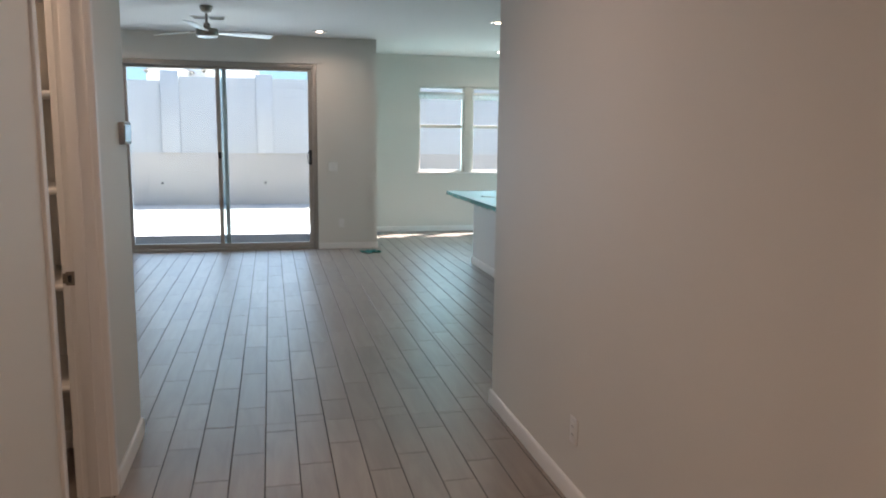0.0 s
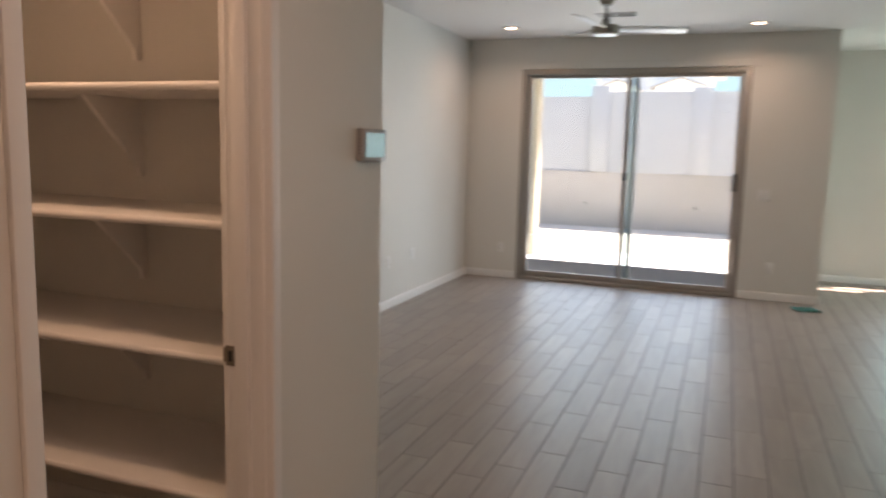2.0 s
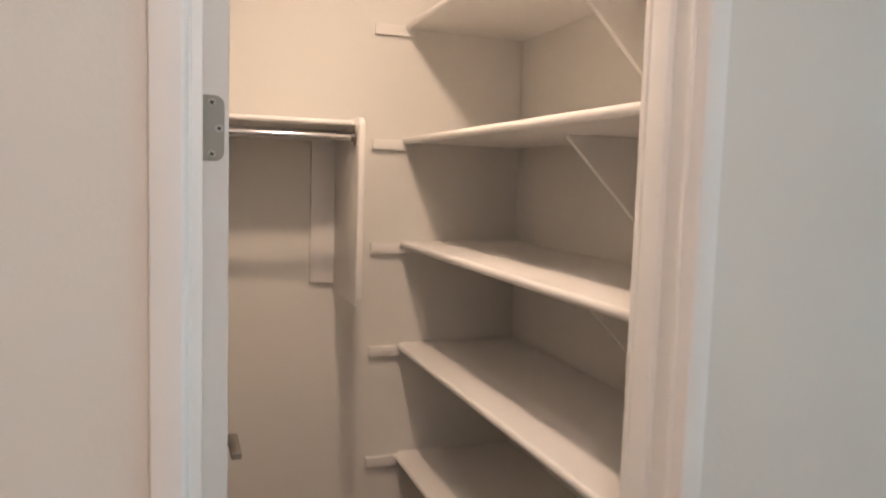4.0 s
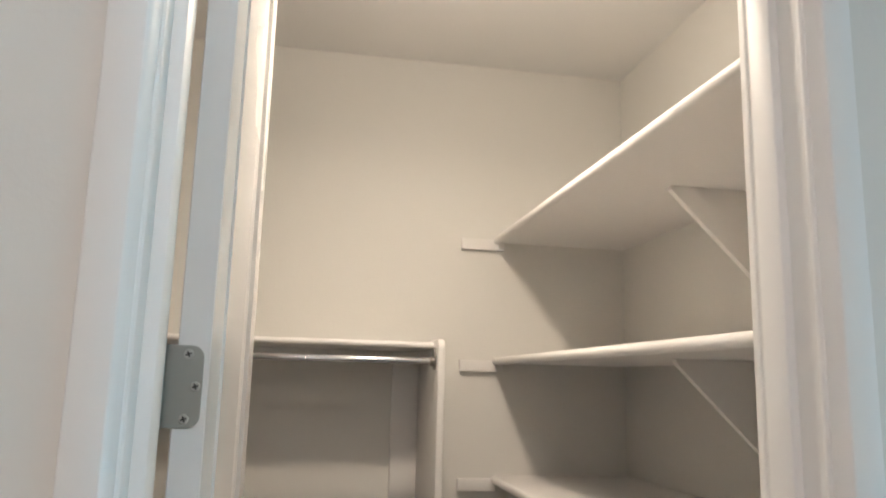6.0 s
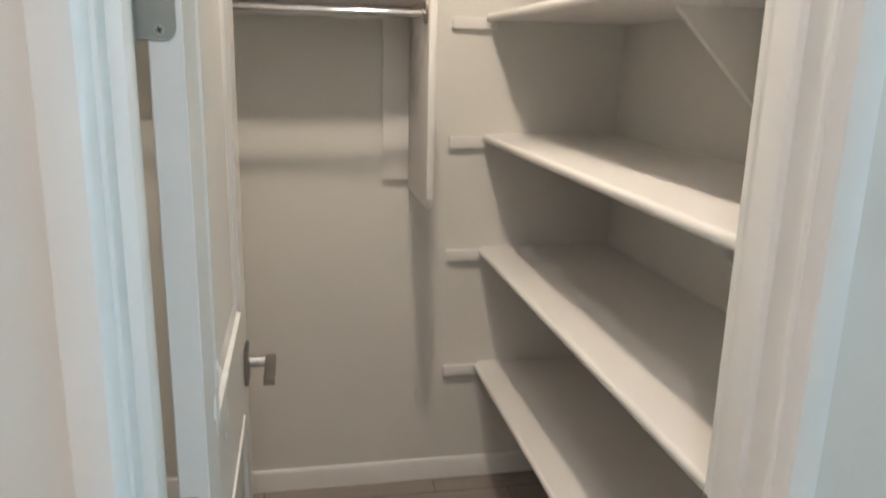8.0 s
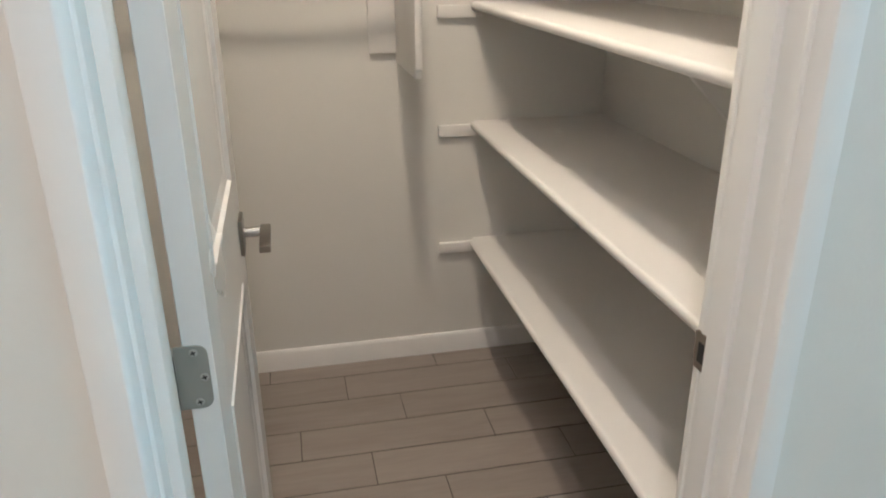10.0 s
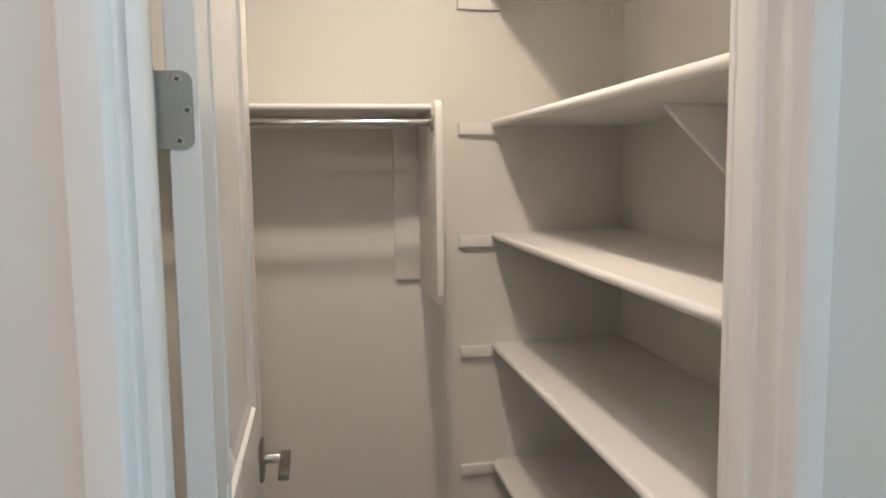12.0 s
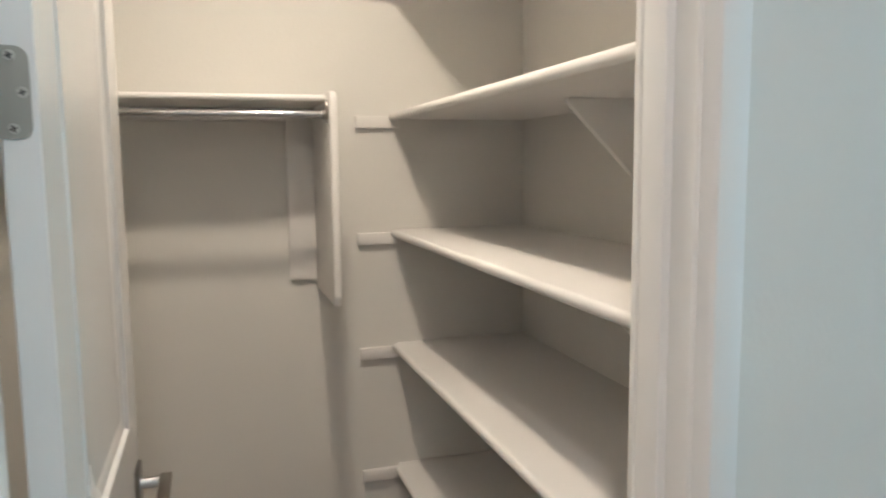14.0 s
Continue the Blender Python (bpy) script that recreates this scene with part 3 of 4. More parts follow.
def plate(m, gangs, kind, label):
    """A wall plate in its own frame: x across, z up, out of the wall along -y."""
    w = 0.070 + 0.046 * (gangs - 1)
    p = thing("light_switch" if kind == "switch" else "wall_outlet", label, "switch" if kind == "switch" else "outlet")
    part("cover_plate", bm_box(-w / 2, w / 2, -0.006, -0.0004, -0.0575, 0.0575, 0.0022), M_PLASTIC, p)
    for g in range(gangs):
        cx = (g - (gangs - 1) / 2) * 0.046
        face = part("rocker" if kind == "switch" else "receptacle", bm_box(cx - 0.0165, cx + 0.0165, -0.0085, -0.0055, -0.0335, 0.0335, 0.0015), M_PLASTIC, p)
        if kind != "switch":
            for dz in (-0.017, 0.017):
                for dx in (-0.006, 0.006):
                    part("slot", bm_box(cx + dx - 0.001, cx + dx + 0.001, -0.0088, -0.0084, dz - 0.004, dz + 0.004), M_DARK, face)
    p.matrix_world = m
    return p


OUT = "white plastic duplex wall outlet above the baseboard"
plate(pose(HRX, 0.258, 0.31, 0, 0, -90), 1, "outlet", OUT)
plate(pose(1.572, SLY, 0.34, 0, 0, 0), 1, "outlet", OUT)
plate(pose(-1.324, SLY, 0.356, 0, 0, 0), 1, "outlet", OUT)
plate(pose(LIVX, 5.20, 0.435, 0, 0, 90), 1, "outlet", OUT)
plate(pose(LIVX, 5.76, 0.45, 0, 0, 90), 1, "outlet", OUT)
plate(pose(1.468, SLY, 1.09, 0, 0, 0), 2, "switch", "white plastic double rocker light switch beside the patio door")


# ---------------- living room: patio door, window ----------------
def pane(name, x0, x1, y, z0, z1, parent):
    ob = piece(name, bm_box(x0, x1, y - 0.003, y + 0.003, z0, z1), M_GLASS, parent)
    ob.visible_shadow = False
    return ob


slider = thing("door_2", "bronze aluminium sliding glass patio door, closed", "patio door", kind="structure", at=(0.1, SLY, 0))
FW = 0.060
for x0, x1 in ((SX0, SX0 + FW), (SX1 - FW, SX1)):
    piece("side_frame", bm_box(x0 + 0.001, x1 - 0.001, SLY - 0.004, SLY + 0.12, 0.001, SZ - 0.001, 0.003), M_ALU, slider)
piece("head_frame", bm_box(SX0 + FW, SX1 - FW, SLY - 0.003, SLY + 0.12, SZ - FW, SZ - 0.0015, 0.003), M_ALU, slider)
piece("sill_track", bm_box(SX0 + FW, SX1 - FW, SLY - 0.006, SLY + 0.12, 0.002, 0.035, 0.003), M_ALU, slider)
for dy in (0.028, 0.075):
    piece("rail", bm_box(SX0 + FW, SX1 - FW, SLY + dy, SLY + dy + 0.006, 0.035, 0.045), M_ALU, slider)


def sash(x0, x1, y, name):
    st, z0, z1 = 0.052, 0.046, SZ - FW - 0.002
    bm = bmesh.new()
    bm_box(x0, x0 + st, y, y + 0.035, z0, z1, 0.002, 1, bm)
    bm_box(x1 - st, x1, y, y + 0.035, z0, z1, 0.002, 1, bm)
    bm_box(x0 + st, x1 - st, y, y + 0.035, z0, z0 + 0.05, 0.002, 1, bm)
    bm_box(x0 + st, x1 - st, y, y + 0.035, z1 - 0.035, z1, 0.002, 1, bm)
    ob = piece(name, bm, M_ALU, slider)
    p = part("glass", bm_box(x0 + st - 0.004, x1 - st + 0.004, y + 0.014, y + 0.020, z0 + 0.046, z1 - 0.031), M_GLASS)
    p.parent = ob
    p.visible_shadow = False
    return ob


left_sash = sash(SX0 + FW + 0.001, 0.150, SLY + 0.066, "fixed_sash")
right_sash = sash(0.020, SX1 - FW - 0.001, SLY + 0.018, "sliding_sash")
subpiece("latch", bm_box(0.028, 0.066, SLY + 0.004, SLY + 0.0185, 1.185, 1.265, 0.003), M_BLACK, right_sash)
hb = bmesh.new()
for i in range(8):
    a0, a1 = math.radians(90 + i * 22.5), math.radians(90 + (i + 1) * 22.5)
    c = lambda a: (1.176 + 0.035 * math.cos(a), SLY - 0.012, 1.205 + 0.095 * math.sin(a))
    bm_cyl(c(a0), c(a1), 0.007, n=10, bm=hb)
bm_box(1.160, 1.195, SLY - 0.002, SLY + 0.0185, 1.11, 1.30, 0.003, 1, hb)
subpiece("pull_handle", hb, M_BLACK, right_sash, "black D-shaped pull handle")
tr = bmesh.new()
bm_box(SX0 - 0.075, SX1 + 0.075, SLY - 0.020, SLY - 0.0004, SZ + 0.004, SZ + 0.068, 0.0015, 1, tr)
structure("trim_over_patio_door", tr, M_WALL, "shallow painted flat strip over the patio door", "trim")

win = thing("window_1", "vinyl double window with frames in a backlit tone and raised white blinds", "window", kind="structure", at=(3.77, NOOKY, WZ0))
MX0, MX1 = 3.663, 3.790
wy = NOOKY + 0.05
piece("window_sill", bm_box(WX0 - 0.03, WX1 + 0.03, NOOKY - 0.022, NOOKY + 0.045, WZ0 - 0.018, WZ0 + 0.006, 0.004), M_VINYL, win)
piece("mullion", bm_box(MX0 + 0.002, MX1 - 0.002, NOOKY + 0.004, NOOKY + 0.15, WZ0 + 0.007, WZ1 - 0.001, 0.003), M_VINYL_BACKLIT, win)
for x0, x1 in ((WX0, MX0 + 0.0015), (MX1 - 0.0015, WX1)):
    fr = bmesh.new()
    f = 0.032
    bm_box(x0 + 0.001, x0 + f, wy, wy + 0.06, WZ0 + 0.007, WZ1 - 0.001, 0.003, 1, fr)
    bm_box(x1 - f, x1 - 0.001, wy, wy + 0.06, WZ0 + 0.007, WZ1 - 0.001, 0.003, 1, fr)
    bm_box(x0 + f, x1 - f, wy, wy + 0.06, WZ0 + 0.007, WZ0 + 0.04, 0.003, 1, fr)
    bm_box(x0 + f, x1 - f, wy, wy + 0.06, WZ1 - 0.03, WZ1 - 0.001, 0.003, 1, fr)
    bm_box(x0 + f, x1 - f, wy + 0.005, wy + 0.055, 1.62, 1.672, 0.003, 1, fr)
    piece("window_frame", fr, M_VINYL_BACKLIT, win)
    pane("pane", x0 + f - 0.002, x1 - f + 0.002, wy + 0.022, WZ0 + 0.038, 1.622, win)
    pane("pane", x0 + f - 0.002, x1 - f + 0.002, wy + 0.040, 1.67, WZ1 - 0.028, win)


def blind(x0, x1):
    b = thing("window_blind", "white raised horizontal window blind at the window head", "blind", "blinds of the nook window", at=((x0 + x1) / 2, NOOKY, 2.2))
    piece("head_rail", bm_box(x0, x1, NOOKY + 0.006, NOOKY + 0.044, 2.128, 2.170, 0.003), M_VINYL, b)
    for i in range(9):
        piece("slat", bm_box(x0 + 0.004, x1 - 0.004, NOOKY + 0.004, NOOKY + 0.046, 2.077 + i * 0.0055, 2.080 + i * 0.0055), M_VINYL, b)
    piece("bottom_rail", bm_box(x0 + 0.002, x1 - 0.002, NOOKY + 0.008, NOOKY + 0.042, 2.060, 2.0745, 0.002), M_VINYL, b)
    piece("wand", bm_cyl((x0 + 0.075, NOOKY - 0.004, 1.40), (x0 + 0.085, NOOKY + 0.003, 2.15), 0.0045, n=8), M_GREYPLASTIC, b, "grey tilt wand")


blind(WX0 + 0.006, MX0 - 0.002)
blind(MX1 + 0.002, WX1 - 0.006)

# unseen door that fills the assumed opening of the east wall
side = thing("unseen_glass_door", "unseen bronze aluminium glass door, added to let light into the dining nook", "glass door", kind="structure", at=(6.27, 8.2, 0))
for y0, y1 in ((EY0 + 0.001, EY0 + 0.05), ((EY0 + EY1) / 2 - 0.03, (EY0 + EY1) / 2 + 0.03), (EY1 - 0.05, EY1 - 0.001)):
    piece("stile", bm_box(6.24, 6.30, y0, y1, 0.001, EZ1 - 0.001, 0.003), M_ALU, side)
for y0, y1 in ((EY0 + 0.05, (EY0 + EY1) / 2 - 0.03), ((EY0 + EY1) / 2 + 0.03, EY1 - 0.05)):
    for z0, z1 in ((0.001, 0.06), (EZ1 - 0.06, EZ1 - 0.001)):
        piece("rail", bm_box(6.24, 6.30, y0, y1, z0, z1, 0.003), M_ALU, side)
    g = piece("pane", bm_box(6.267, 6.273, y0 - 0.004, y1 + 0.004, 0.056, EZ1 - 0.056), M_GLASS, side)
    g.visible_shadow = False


# ---------------- ceiling fittings ----------------
def recessed(x, y):
    d = thing("recessed_light", "round white recessed ceiling light, lit", "ceiling lamp", "recessed ceiling lights", at=(x, y, CEIL))
    piece("trim_ring", bm_lathe([(0.070, CEIL - 0.004), (0.074, CEIL - 0.012), (0.088, CEIL - 0.010), (0.094, CEIL - 0.0004), (0.070, CEIL - 0.0006)], x, y), M_PLASTIC, d)
    piece("baffle", bm_lathe([(0.050, CEIL - 0.003), (0.069, CEIL - 0.008), (0.069, CEIL - 0.001), (0.050, CEIL - 0.001)], x, y), M_GREYPLASTIC, d, "grey stepped baffle")
    piece("lens", bm_lathe([(0.001, CEIL - 0.010), (0.034, CEIL - 0.009), (0.049, CEIL - 0.004), (0.049, CEIL - 0.001), (0.001, CEIL - 0.001)], x, y), M_LENS, d)


for x, y in RECESSED_LIVING + RECESSED_HALL:
    recessed(x, y)


def register(x, y, w, d):
    v = thing("ceiling_vent", "white louvred ceiling air vent", "vent", at=(x, y, CEIL))
    bm = bmesh.new()
    for a in ((x - w / 2, x + w / 2, y - d / 2, y - d / 2 + 0.022), (x - w / 2, x + w / 2, y + d / 2 - 0.022, y + d / 2),
              (x - w / 2, x - w / 2 + 0.022, y - d / 2 + 0.022, y + d / 2 - 0.022), (x + w / 2 - 0.022, x + w / 2, y - d / 2 + 0.022, y + d / 2 - 0.022),
              (x - 0.008, x + 0.008, y - d / 2 + 0.022, y + d / 2 - 0.022)):
        bm_box(*a, CEIL - 0.010, CEIL - 0.0006, 0.002, 1, bm)
    piece("frame", bm, M_PLASTIC, v)
    piece("backing", bm_box(x - w / 2 + 0.02, x + w / 2 - 0.02, y - d / 2 + 0.02, y + d / 2 - 0.02, CEIL - 0.0025, CEIL - 0.0008), M_DARK, v)
    k = int((d - 0.044) / 0.024)
    for i in range(k):
        own = bm_box(x - w / 2 + 0.022, x + w / 2 - 0.022, -0.0045, 0.0045, -0.0008, 0.0008)
        own.transform(Matrix.Translation((0, y - d / 2 + 0.034 + i * 0.024, CEIL - 0.007)) @ Matrix.Rotation(radians(32), 4, "X"))
        piece("slat", own, M_PLASTIC, v)


register(0.06, 6.06, 0.36, 0.20)
register(3.98, 7.46, 0.36, 0.20)

FX, FY = 0.096, 5.30
fan = thing("ceiling_fan", "brushed nickel three-blade ceiling fan with pale blades", "ceiling fan", at=(FX, FY, CEIL))
piece("canopy", bm_lathe([(0.02, CEIL - 0.0005), (0.062, CEIL - 0.0008), (0.064, CEIL - 0.02), (0.045, CEIL - 0.055), (0.018, CEIL - 0.068)], FX, FY), M_NICKEL, fan)
piece("downrod", bm_cyl((FX, FY, CEIL - 0.07), (FX, FY, 2.545), 0.0125, n=16), M_NICKEL, fan)
piece("yoke", bm_lathe([(0.014, 2.570), (0.030, 2.555), (0.034, 2.520), (0.050, 2.505)], FX, FY), M_NICKEL, fan)
piece("motor_housing", bm_lathe([(0.03, 2.512), (0.098, 2.508), (0.106, 2.498), (0.108, 2.450), (0.104, 2.443), (0.02, 2.442)], FX, FY), M_NICKEL, fan)
piece("light_disc", bm_lathe([(0.001, 2.441), (0.098, 2.441), (0.096, 2.430), (0.060, 2.425), (0.001, 2.424)], FX, FY), M_PLASTIC, fan)
for a in (21, 141, 261):
    turn = Matrix.Translation((FX, FY, 2.482)) @ Matrix.Rotation(radians(a), 4, "Z") @ Matrix.Rotation(radians(-13), 4, "X")
    bl = bm_prism([(0.11, -0.045), (0.20, -0.060), (0.62, -0.066), (0.655, -0.050), (0.66, 0.045), (0.645, 0.058), (0.20, 0.055), (0.11, 0.045)], "z", -0.004, 0.004, 0.0015)
    bl.transform(turn)
    blade = piece("blade", bl, M_PLASTIC, fan, "pale grey flat fan blade")
    ir = bm_box(0.07, 0.19, -0.022, 0.022, 0.0045, 0.011, 0.002)
    ir.transform(turn)
    subpiece("blade_iron", ir, M_NICKEL, blade)


# ---------------- kitchen island ----------------
isl = thing("kitchen_island", "white painted kitchen island with plain panels", "kitchen island", at=(3.5, 4.5, 0))
piece("body", bm_box(3.0, 3.9, 2.9, 5.97, 0.001, 0.835, 0.003), M_CAB, isl)
piece("base_trim", bm_box(2.986, 2.9995, 2.9, 5.984, 0.001, 0.088, 0.003), M_TRIM, isl)
piece("base_trim", bm_box(3.0, 3.9, 5.9705, 5.984, 0.001, 0.088, 0.003), M_TRIM, isl)
CT = 0.868
top = thing("countertop", "white stone island countertop covered with teal protective film", "countertop", at=(3.3, 4.5, 0.8355))
CX0 = 2.675
piece("slab", bm_box(CX0, 3.95, 2.7, 5.97, 0.8356, CT - 0.003, 0.004), M_STONE, top)


def film_skirt(p, q, out):
    """Wrinkled film that hangs over the edge from p to q; out points away from the counter."""
    bm = bmesh.new()
    p, q, out = Vector(p), Vector(q), Vector(out)
    n, rows = 90, []
    for i in range(n + 1):
        f = i / n
        base = p.lerp(q, f)
        droop = 0.006 + 0.012 * abs(noise.noise(Vector((f * 11, 0.4, out.y)))) + 0.004 * noise.noise(Vector((f * 37, 2.0, 0)))
        row = []
        for k in range(6):
            w = k / 5
            puff = 0.004 + 0.010 * w * (0.6 + noise.noise(Vector((f * 43, w * 2.5, 5.0))))
            row.append(bm.verts.new(base + out * puff + Vector((0, 0, 0.001 - w * (CT - 0.8356 + droop)))))
        rows.append(row)
    for a, b in zip(rows, rows[1:]):
        for k in range(5):
            bm.faces.new((a[k], a[k + 1], b[k + 1], b[k]))
    bmesh.ops.recalc_face_normals(bm, faces=bm.faces[:])
    bmesh.ops.solidify(bm, geom=bm.faces[:], thickness=0.0012)
    return bm


piece("edge_film", film_skirt((CX0, 2.72, CT), (CX0, 5.97, CT), (-1, 0, 0)), M_FILM, top, "wrinkled teal plastic film wrapped over the edge")
piece("edge_film", film_skirt((CX0, 5.97, CT), (3.94, 5.97, CT), (0, 1, 0)), M_FILM, top, "wrinkled teal plastic film wrapped over the edge")
piece("surface_film", bm_box(CX0, 3.94, 2.72, 5.968, CT - 0.0028, CT - 0.0008), M_FILM_TOP, top, "thin grey-teal plastic film")
stick = thing("paint_stirrer", "thin tan wooden stirring stick with a dark tip on the countertop", "stick", at=(2.93, 5.05, CT))
own = bm_box(-0.15, 0.15, -0.012, 0.012, 0.0, 0.005, 0.001)
turn = Matrix.Translation((3.0, 5.04, CT - 0.0006)) @ Matrix.Rotation(radians(-42), 4, "Z")
own.transform(turn)
piece("handle", own, M_STUCCO, stick)
own = bm_box(-0.19, -0.1502, -0.013, 0.013, 0.0, 0.006, 0.001)
own.transform(turn)
piece("tip", own, M_BLACK, stick)
remote = thing("small_box", "small black plastic box on the countertop", "box", at=(2.85, 4.17, CT))
piece("case", bm_box(2.79, 2.91, 4.13, 4.21, CT - 0.0006, CT + 0.03, 0.004), M_BLACK, remote)
piece("lid", bm_box(2.789, 2.911, 4.129, 4.211, CT + 0.0302, CT + 0.04, 0.003), M_BLACK, remote)


# ---------------- outside ----------------
structure("ground", bm_box(-400, 400, 10.6, 800, -0.3, -0.06), M_DIRT, "pale bare gravel yard in full sun", "ground")
structure("patio_slab", bm_box(-6, 1.86, SLY + 0.19, 10.6, -0.2, -0.05), M_CONCRETE, "light grey concrete patio slab", "patio")
roof = bm_box(-6, 1.86, SLY + 0.19, 10.36, 2.70, 2.92)
bm_box(1.86, 2.62, NOOKY + 0.17, 10.36, 2.70, 2.92, bm=roof)
structure("patio_roof", roof, M_STUCCO_W, "white flat patio roof", "patio roof")
post = thing("patio_post", "pale stucco patio post", "post", at=(-1.65, 9.86, -0.05))
piece("shaft", bm_box(-1.78, -1.52, 9.72, 10.0, -0.049, 2.699, 0.01), M_STUCCO, post)
piece("base", bm_box(-1.82, -1.48, 9.68, 10.04, -0.0495, 0.25, 0.01), M_STUCCO, post)

BY = 14.4


def block_wall():
    w = thing("block_wall", "grey concrete block garden wall on a stained retaining wall", "garden wall", kind="structure", at=(0, BY, 0))
    piece("retaining_wall", bm_box(-14, 14, BY, BY + 0.3, -0.059, 1.07), M_RETAIN, w, "tan stained retaining wall")
    piece("core", bm_box(-14, -1.56, BY + 0.04, BY + 0.18, 1.07, 2.575), M_BLOCK, w)
    piece("core", bm_box(-1.56, 14, BY + 0.035, BY + 0.17, 1.07, 2.67), M_MORTAR, w)
    for x0, x1 in ((-1.56, -1.19), (0.39, 0.74), (3.6, 3.96)):
        piece("pilaster", bm_box(x0, x1, BY - 0.03, BY + 0.25, 1.072, 2.785 if x0 < 0 else 2.755, 0.01), M_BLOCK, w)
    piece("weep_hole", bm_cyl((-1.6, BY - 0.002, 0.42), (-1.6, BY + 0.05, 0.42), 0.03, n=12), M_DARK, w)
    piece("weep_hole", bm_cyl((0.55, BY - 0.002, 0.42), (0.55, BY + 0.05, 0.42), 0.03, n=12), M_DARK, w)
    meshes = {}
    for k in range(8):
        z0 = 1.074 + k * 0.2
        for a, b in ((-1.19, 0.39), (0.74, 3.6), (3.96, 6.8)):
            n = round((b - a) / 0.40)
            step = (b - a) / n
            edges = [a + i * step for i in range(n + 1)]
            if k % 2:
                edges = [a] + [a + (i + 0.5) * step for i in range(n)] + [b]
            for e0, e1 in zip(edges, edges[1:]):
                key = round(e1 - e0, 4)
                if key not in meshes:
                    t = bm_box(0.001, key - 0.001, 0.0, 0.03, 0.0025, 0.1975, 0.0015, 1)
                    me = bpy.data.meshes.new("block")
                    t.to_mesh(me)
                    t.free()
                    me.materials.append(M_BLOCK)
                    meshes[key] = me
                o = new("block", meshes[key])
                o.location = (e0, BY + 0.004, z0)
                under(o, w)


block_wall()


def house(x, y, w, d, h, rise, ridge_axis, label):
    g = thing("house", label, "house", at=(x, y, 0))
    piece("wall", bm_box(x - w / 2, x + w / 2, y, y + d, -0.06, h), M_STUCCO_W, g)
    e = 0.5
    if ridge_axis == "y":       # gable towards the garden
        out = [(x - w / 2 - e, h), (x, h + rise), (x + w / 2 + e, h), (x + w / 2 + e, h - 0.25), (x, h + rise - 0.25), (x - w / 2 - e, h - 0.25)]
        piece("roof", bm_prism(out, "y", y - e, y + d + e), M_ROOF, g)
        piece("gable", bm_prism([(x - w / 2, h - 0.02), (x, h + rise - 0.27), (x + w / 2, h - 0.02)], "y", y + 0.001, y + 0.2), M_STUCCO_W, g)
    else:
        out = [(y - e, h), (y + d / 2, h + rise), (y + d + e, h), (y + d + e, h - 0.2), (y - e, h - 0.2)]
        piece("roof", bm_prism(out, "x", x - w / 2 - e, x + w / 2 + e), M_ROOF, g)
    return g


home = house(-2.05, 31, 4.44, 8, 5.3, 1.0, "x", "white stucco neighbouring house with small front gables")
for cx, half, peak in ((-0.87, 1.06, 4.42), (-3.30, 0.85, 4.36)):
    eave = peak - 0.4
    piece("gable", bm_prism([(cx - half, eave), (cx, peak - 0.06), (cx + half, eave)], "y", 30.2, 30.99), M_STUCCO_W, home)
    piece("gable_wall", bm_box(cx - half + 0.1, cx + half - 0.1, 30.2, 30.99, -0.06, eave - 0.001), M_STUCCO_W, home)
    piece("gable_roof", bm_prism([(cx - half - 0.1, eave), (cx, peak), (cx + half + 0.1, eave), (cx + half + 0.1, eave - 0.055), (cx, peak - 0.055), (cx - half - 0.1, eave - 0.055)], "y", 30.0, 30.995), M_ROOF, home)

structure("backdrop", bm_box(-70, 70, 140, 141, -0.05, 45), M_SKYFAR, "pale blue sky in the far distance", "sky")


# ---------------- clutter ----------------
def scrap(x, y, z, w, d, name, label):
    bm = bmesh.new()
    bmesh.ops.create_grid(bm, x_segments=14, y_segments=10, size=0.5)
    for v in bm.verts:
        h = noise.noise(Vector((v.co.x * 5, v.co.y * 5, 3.1)))
        edge = 1 + 0.25 * noise.noise(Vector((v.co.x * 3, v.co.y * 3, 9.7)))
        v.co = Vector((v.co.x * w * edge, v.co.y * d * edge, 0.004 + 0.055 * abs(h)))
    bmesh.ops.solidify(bm, geom=bm.faces[:], thickness=0.0015)
    ob = part(name, bm, M_FILM, None)
    ob.location = (x, y, z)
    return tagged(ob, label, "film scrap")


scrap(1.90, 6.98, 0.0, 0.24, 0.16, "film_scrap", "crumpled teal plastic film scrap on the tiles")


def dark_scrap(x, y, w, d):
    bm = bmesh.new()
    bmesh.ops.create_grid(bm, x_segments=12, y_segments=8, size=0.5)
    for v in bm.verts:
        r = 1 - 0.35 * (abs(v.co.x * v.co.y) * 4)
        v.co = Vector((v.co.x * w * r, v.co.y * d * r, 0.003 + 0.012 * abs(noise.noise(Vector((v.co.x * 6, v.co.y * 4, 1.3))))))
    bmesh.ops.solidify(bm, geom=bm.faces[:], thickness=0.002)
    ob = part("packing_scrap", bm, M_BLACK, None)
    ob.location = (x, y, 0.0)
    return tagged(ob, "small dark crumpled scrap on the closet floor", "scrap")


dark_scrap(-1.71, 1.09, 0.15, 0.055)


# ---------------- floor tiles ----------------
floor = structure("floor", bm_box(CLB, 6.2, -4.5, NOOKY, -0.10, -0.0032), M_GROUT, "grey-brown wood-look plank tile floor with dark grout", "floor")
TW, TL, GAP, END_GAP, X_OFF = 0.1535, 0.612, 0.0052, 0.0030, 0.002


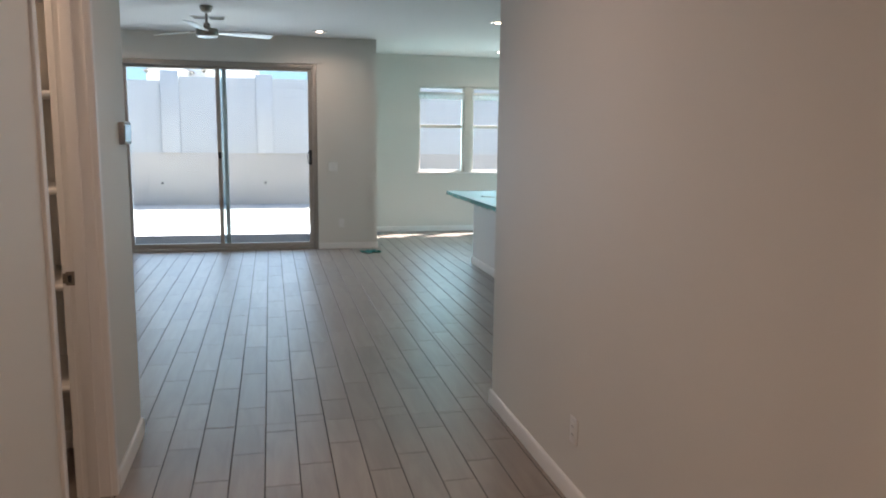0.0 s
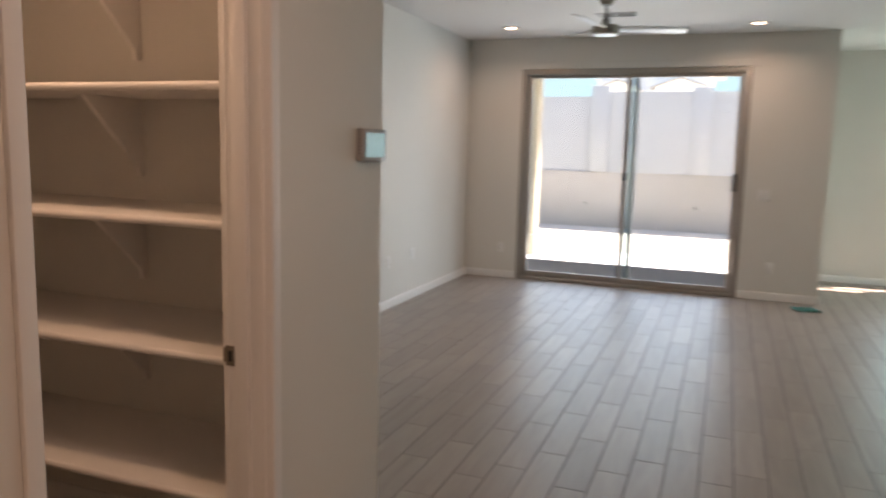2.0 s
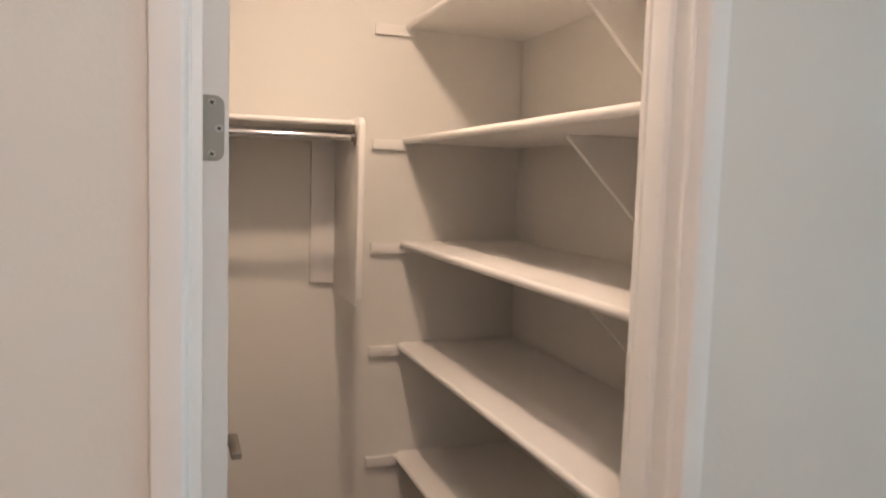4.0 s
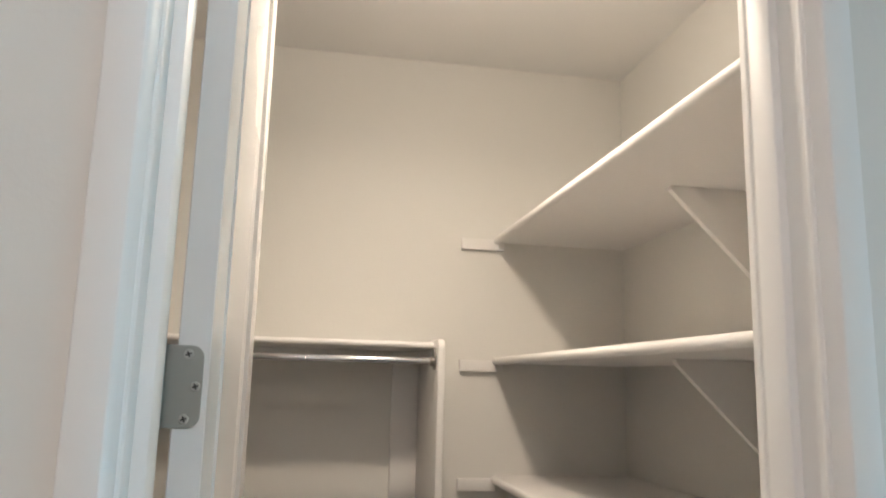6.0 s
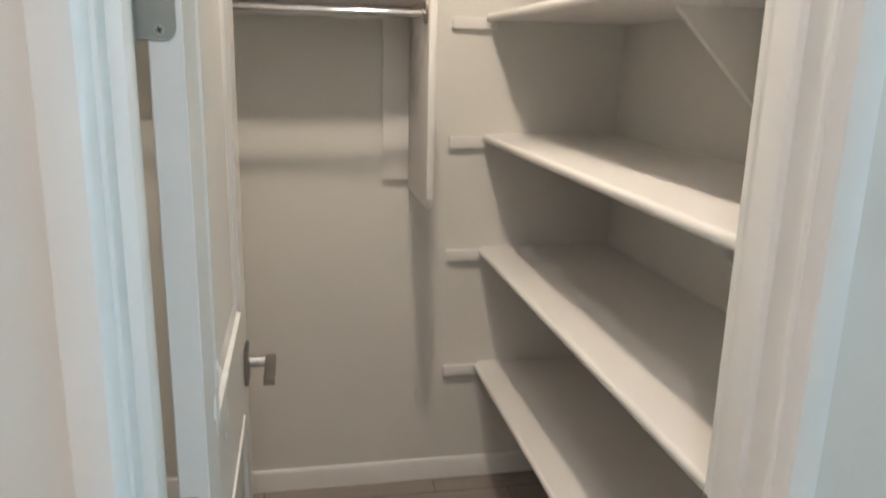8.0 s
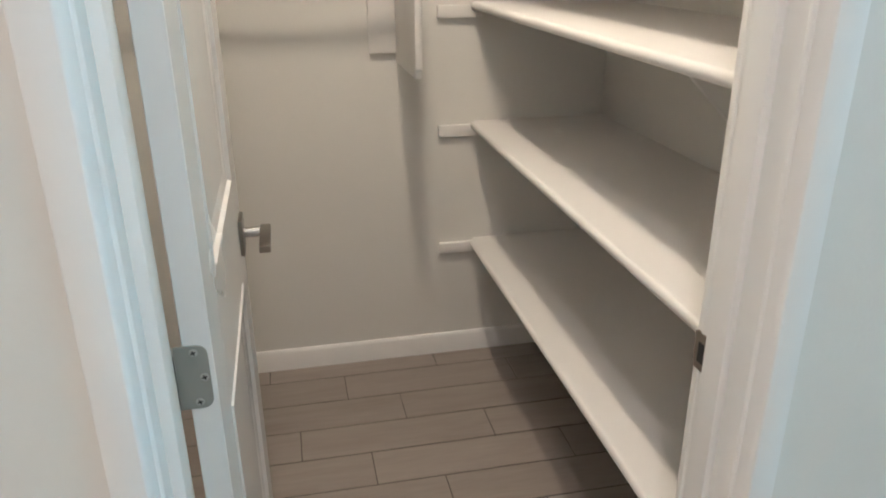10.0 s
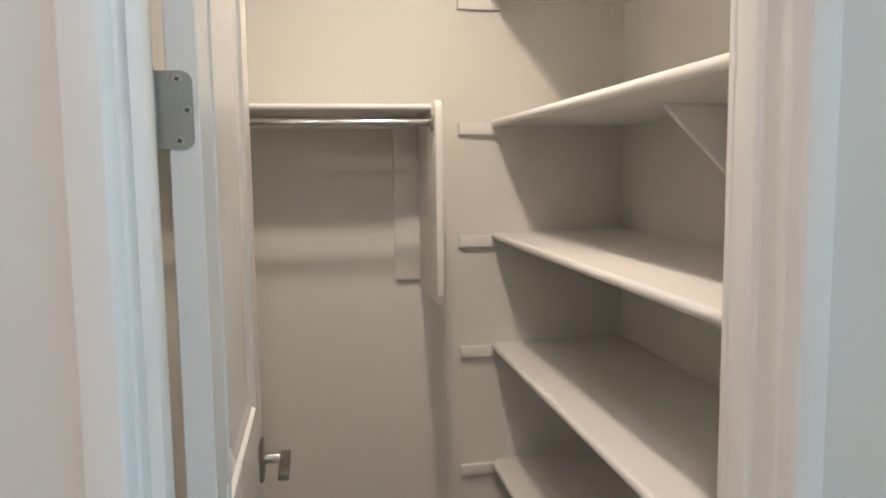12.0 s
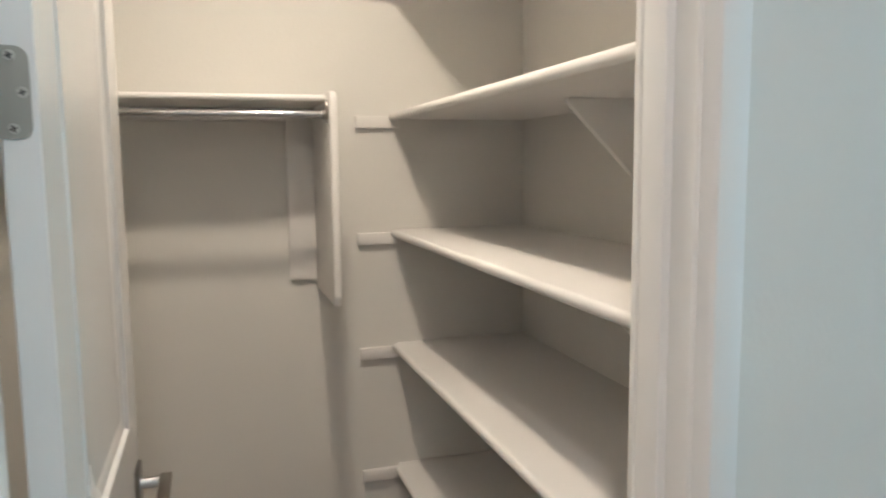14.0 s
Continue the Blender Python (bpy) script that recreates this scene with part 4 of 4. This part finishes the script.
def tile_box(bm, x0, x1, y0, y1):
    c = 0.0012
    lo = [bm.verts.new((x, y, -0.006)) for x, y in ((x0, y0), (x1, y0), (x1, y1), (x0, y1))]
    mid = [bm.verts.new((x, y, -c)) for x, y in ((x0, y0), (x1, y0), (x1, y1), (x0, y1))]
    hi = [bm.verts.new((x, y, 0)) for x, y in ((x0 + c, y0 + c), (x1 - c, y0 + c), (x1 - c, y1 - c), (x0 + c, y1 - c))]
    for a, b in ((lo, mid), (mid, hi)):
        for i in range(4):
            bm.faces.new((a[i], a[(i + 1) % 4], b[(i + 1) % 4], b[i]))
    bm.faces.new(hi)


whole = bmesh.new()
tile_box(whole, 0, TW - GAP, 0, TL - END_GAP)
tile_mesh = bpy.data.meshes.new("tile")
whole.to_mesh(tile_mesh)
whole.free()
tile_mesh.materials.append(M_TILE)
ROOMS = [(0.0, HRX, -4.5, HALL_END), (LIVX, HRX, HALL_END, SLY), (HRX, 6.2, HRY, SLY), (NOOKX, 6.2, SLY, NOOKY), (CLB, -T, CLL, CLR), (-T, 0.0, JL, JR)]
rest = bmesh.new()
rng = random.Random(7)
count = 0
for col in range(-13, 42):
    x0 = X_OFF + col * TW
    start = -5.2 + ((col * 0.37) % 1.0) * TL + rng.uniform(-0.04, 0.04)
    for row in range(25):
        y0 = start + row * TL
        a0, a1, b0, b1 = x0, x0 + TW - GAP, y0, y0 + TL - END_GAP
        for rx0, rx1, ry0, ry1 in ROOMS:
            c0, c1, d0, d1 = max(a0, rx0), min(a1, rx1), max(b0, ry0), min(b1, ry1)
            if c1 - c0 < 0.006 or d1 - d0 < 0.006:
                continue
            full = c1 - c0 > TW - GAP - 1e-5 and d1 - d0 > TL - END_GAP - 1e-5
            if full and count < 298 and ((0 <= a0 and a1 <= HRX and b0 > -1.3) or (-1.2 < a0 and a1 < 2.1 and 1.4 < b0 < 6.0)):
                t = new("tile", tile_mesh)
                t.location = (a0, b0, 0)
                t.parent = floor
                count += 1
            else:
                tile_box(rest, c0, c1, d0, d1)
tagged(part("tile_field", rest, M_TILE, floor), kind="stuff")
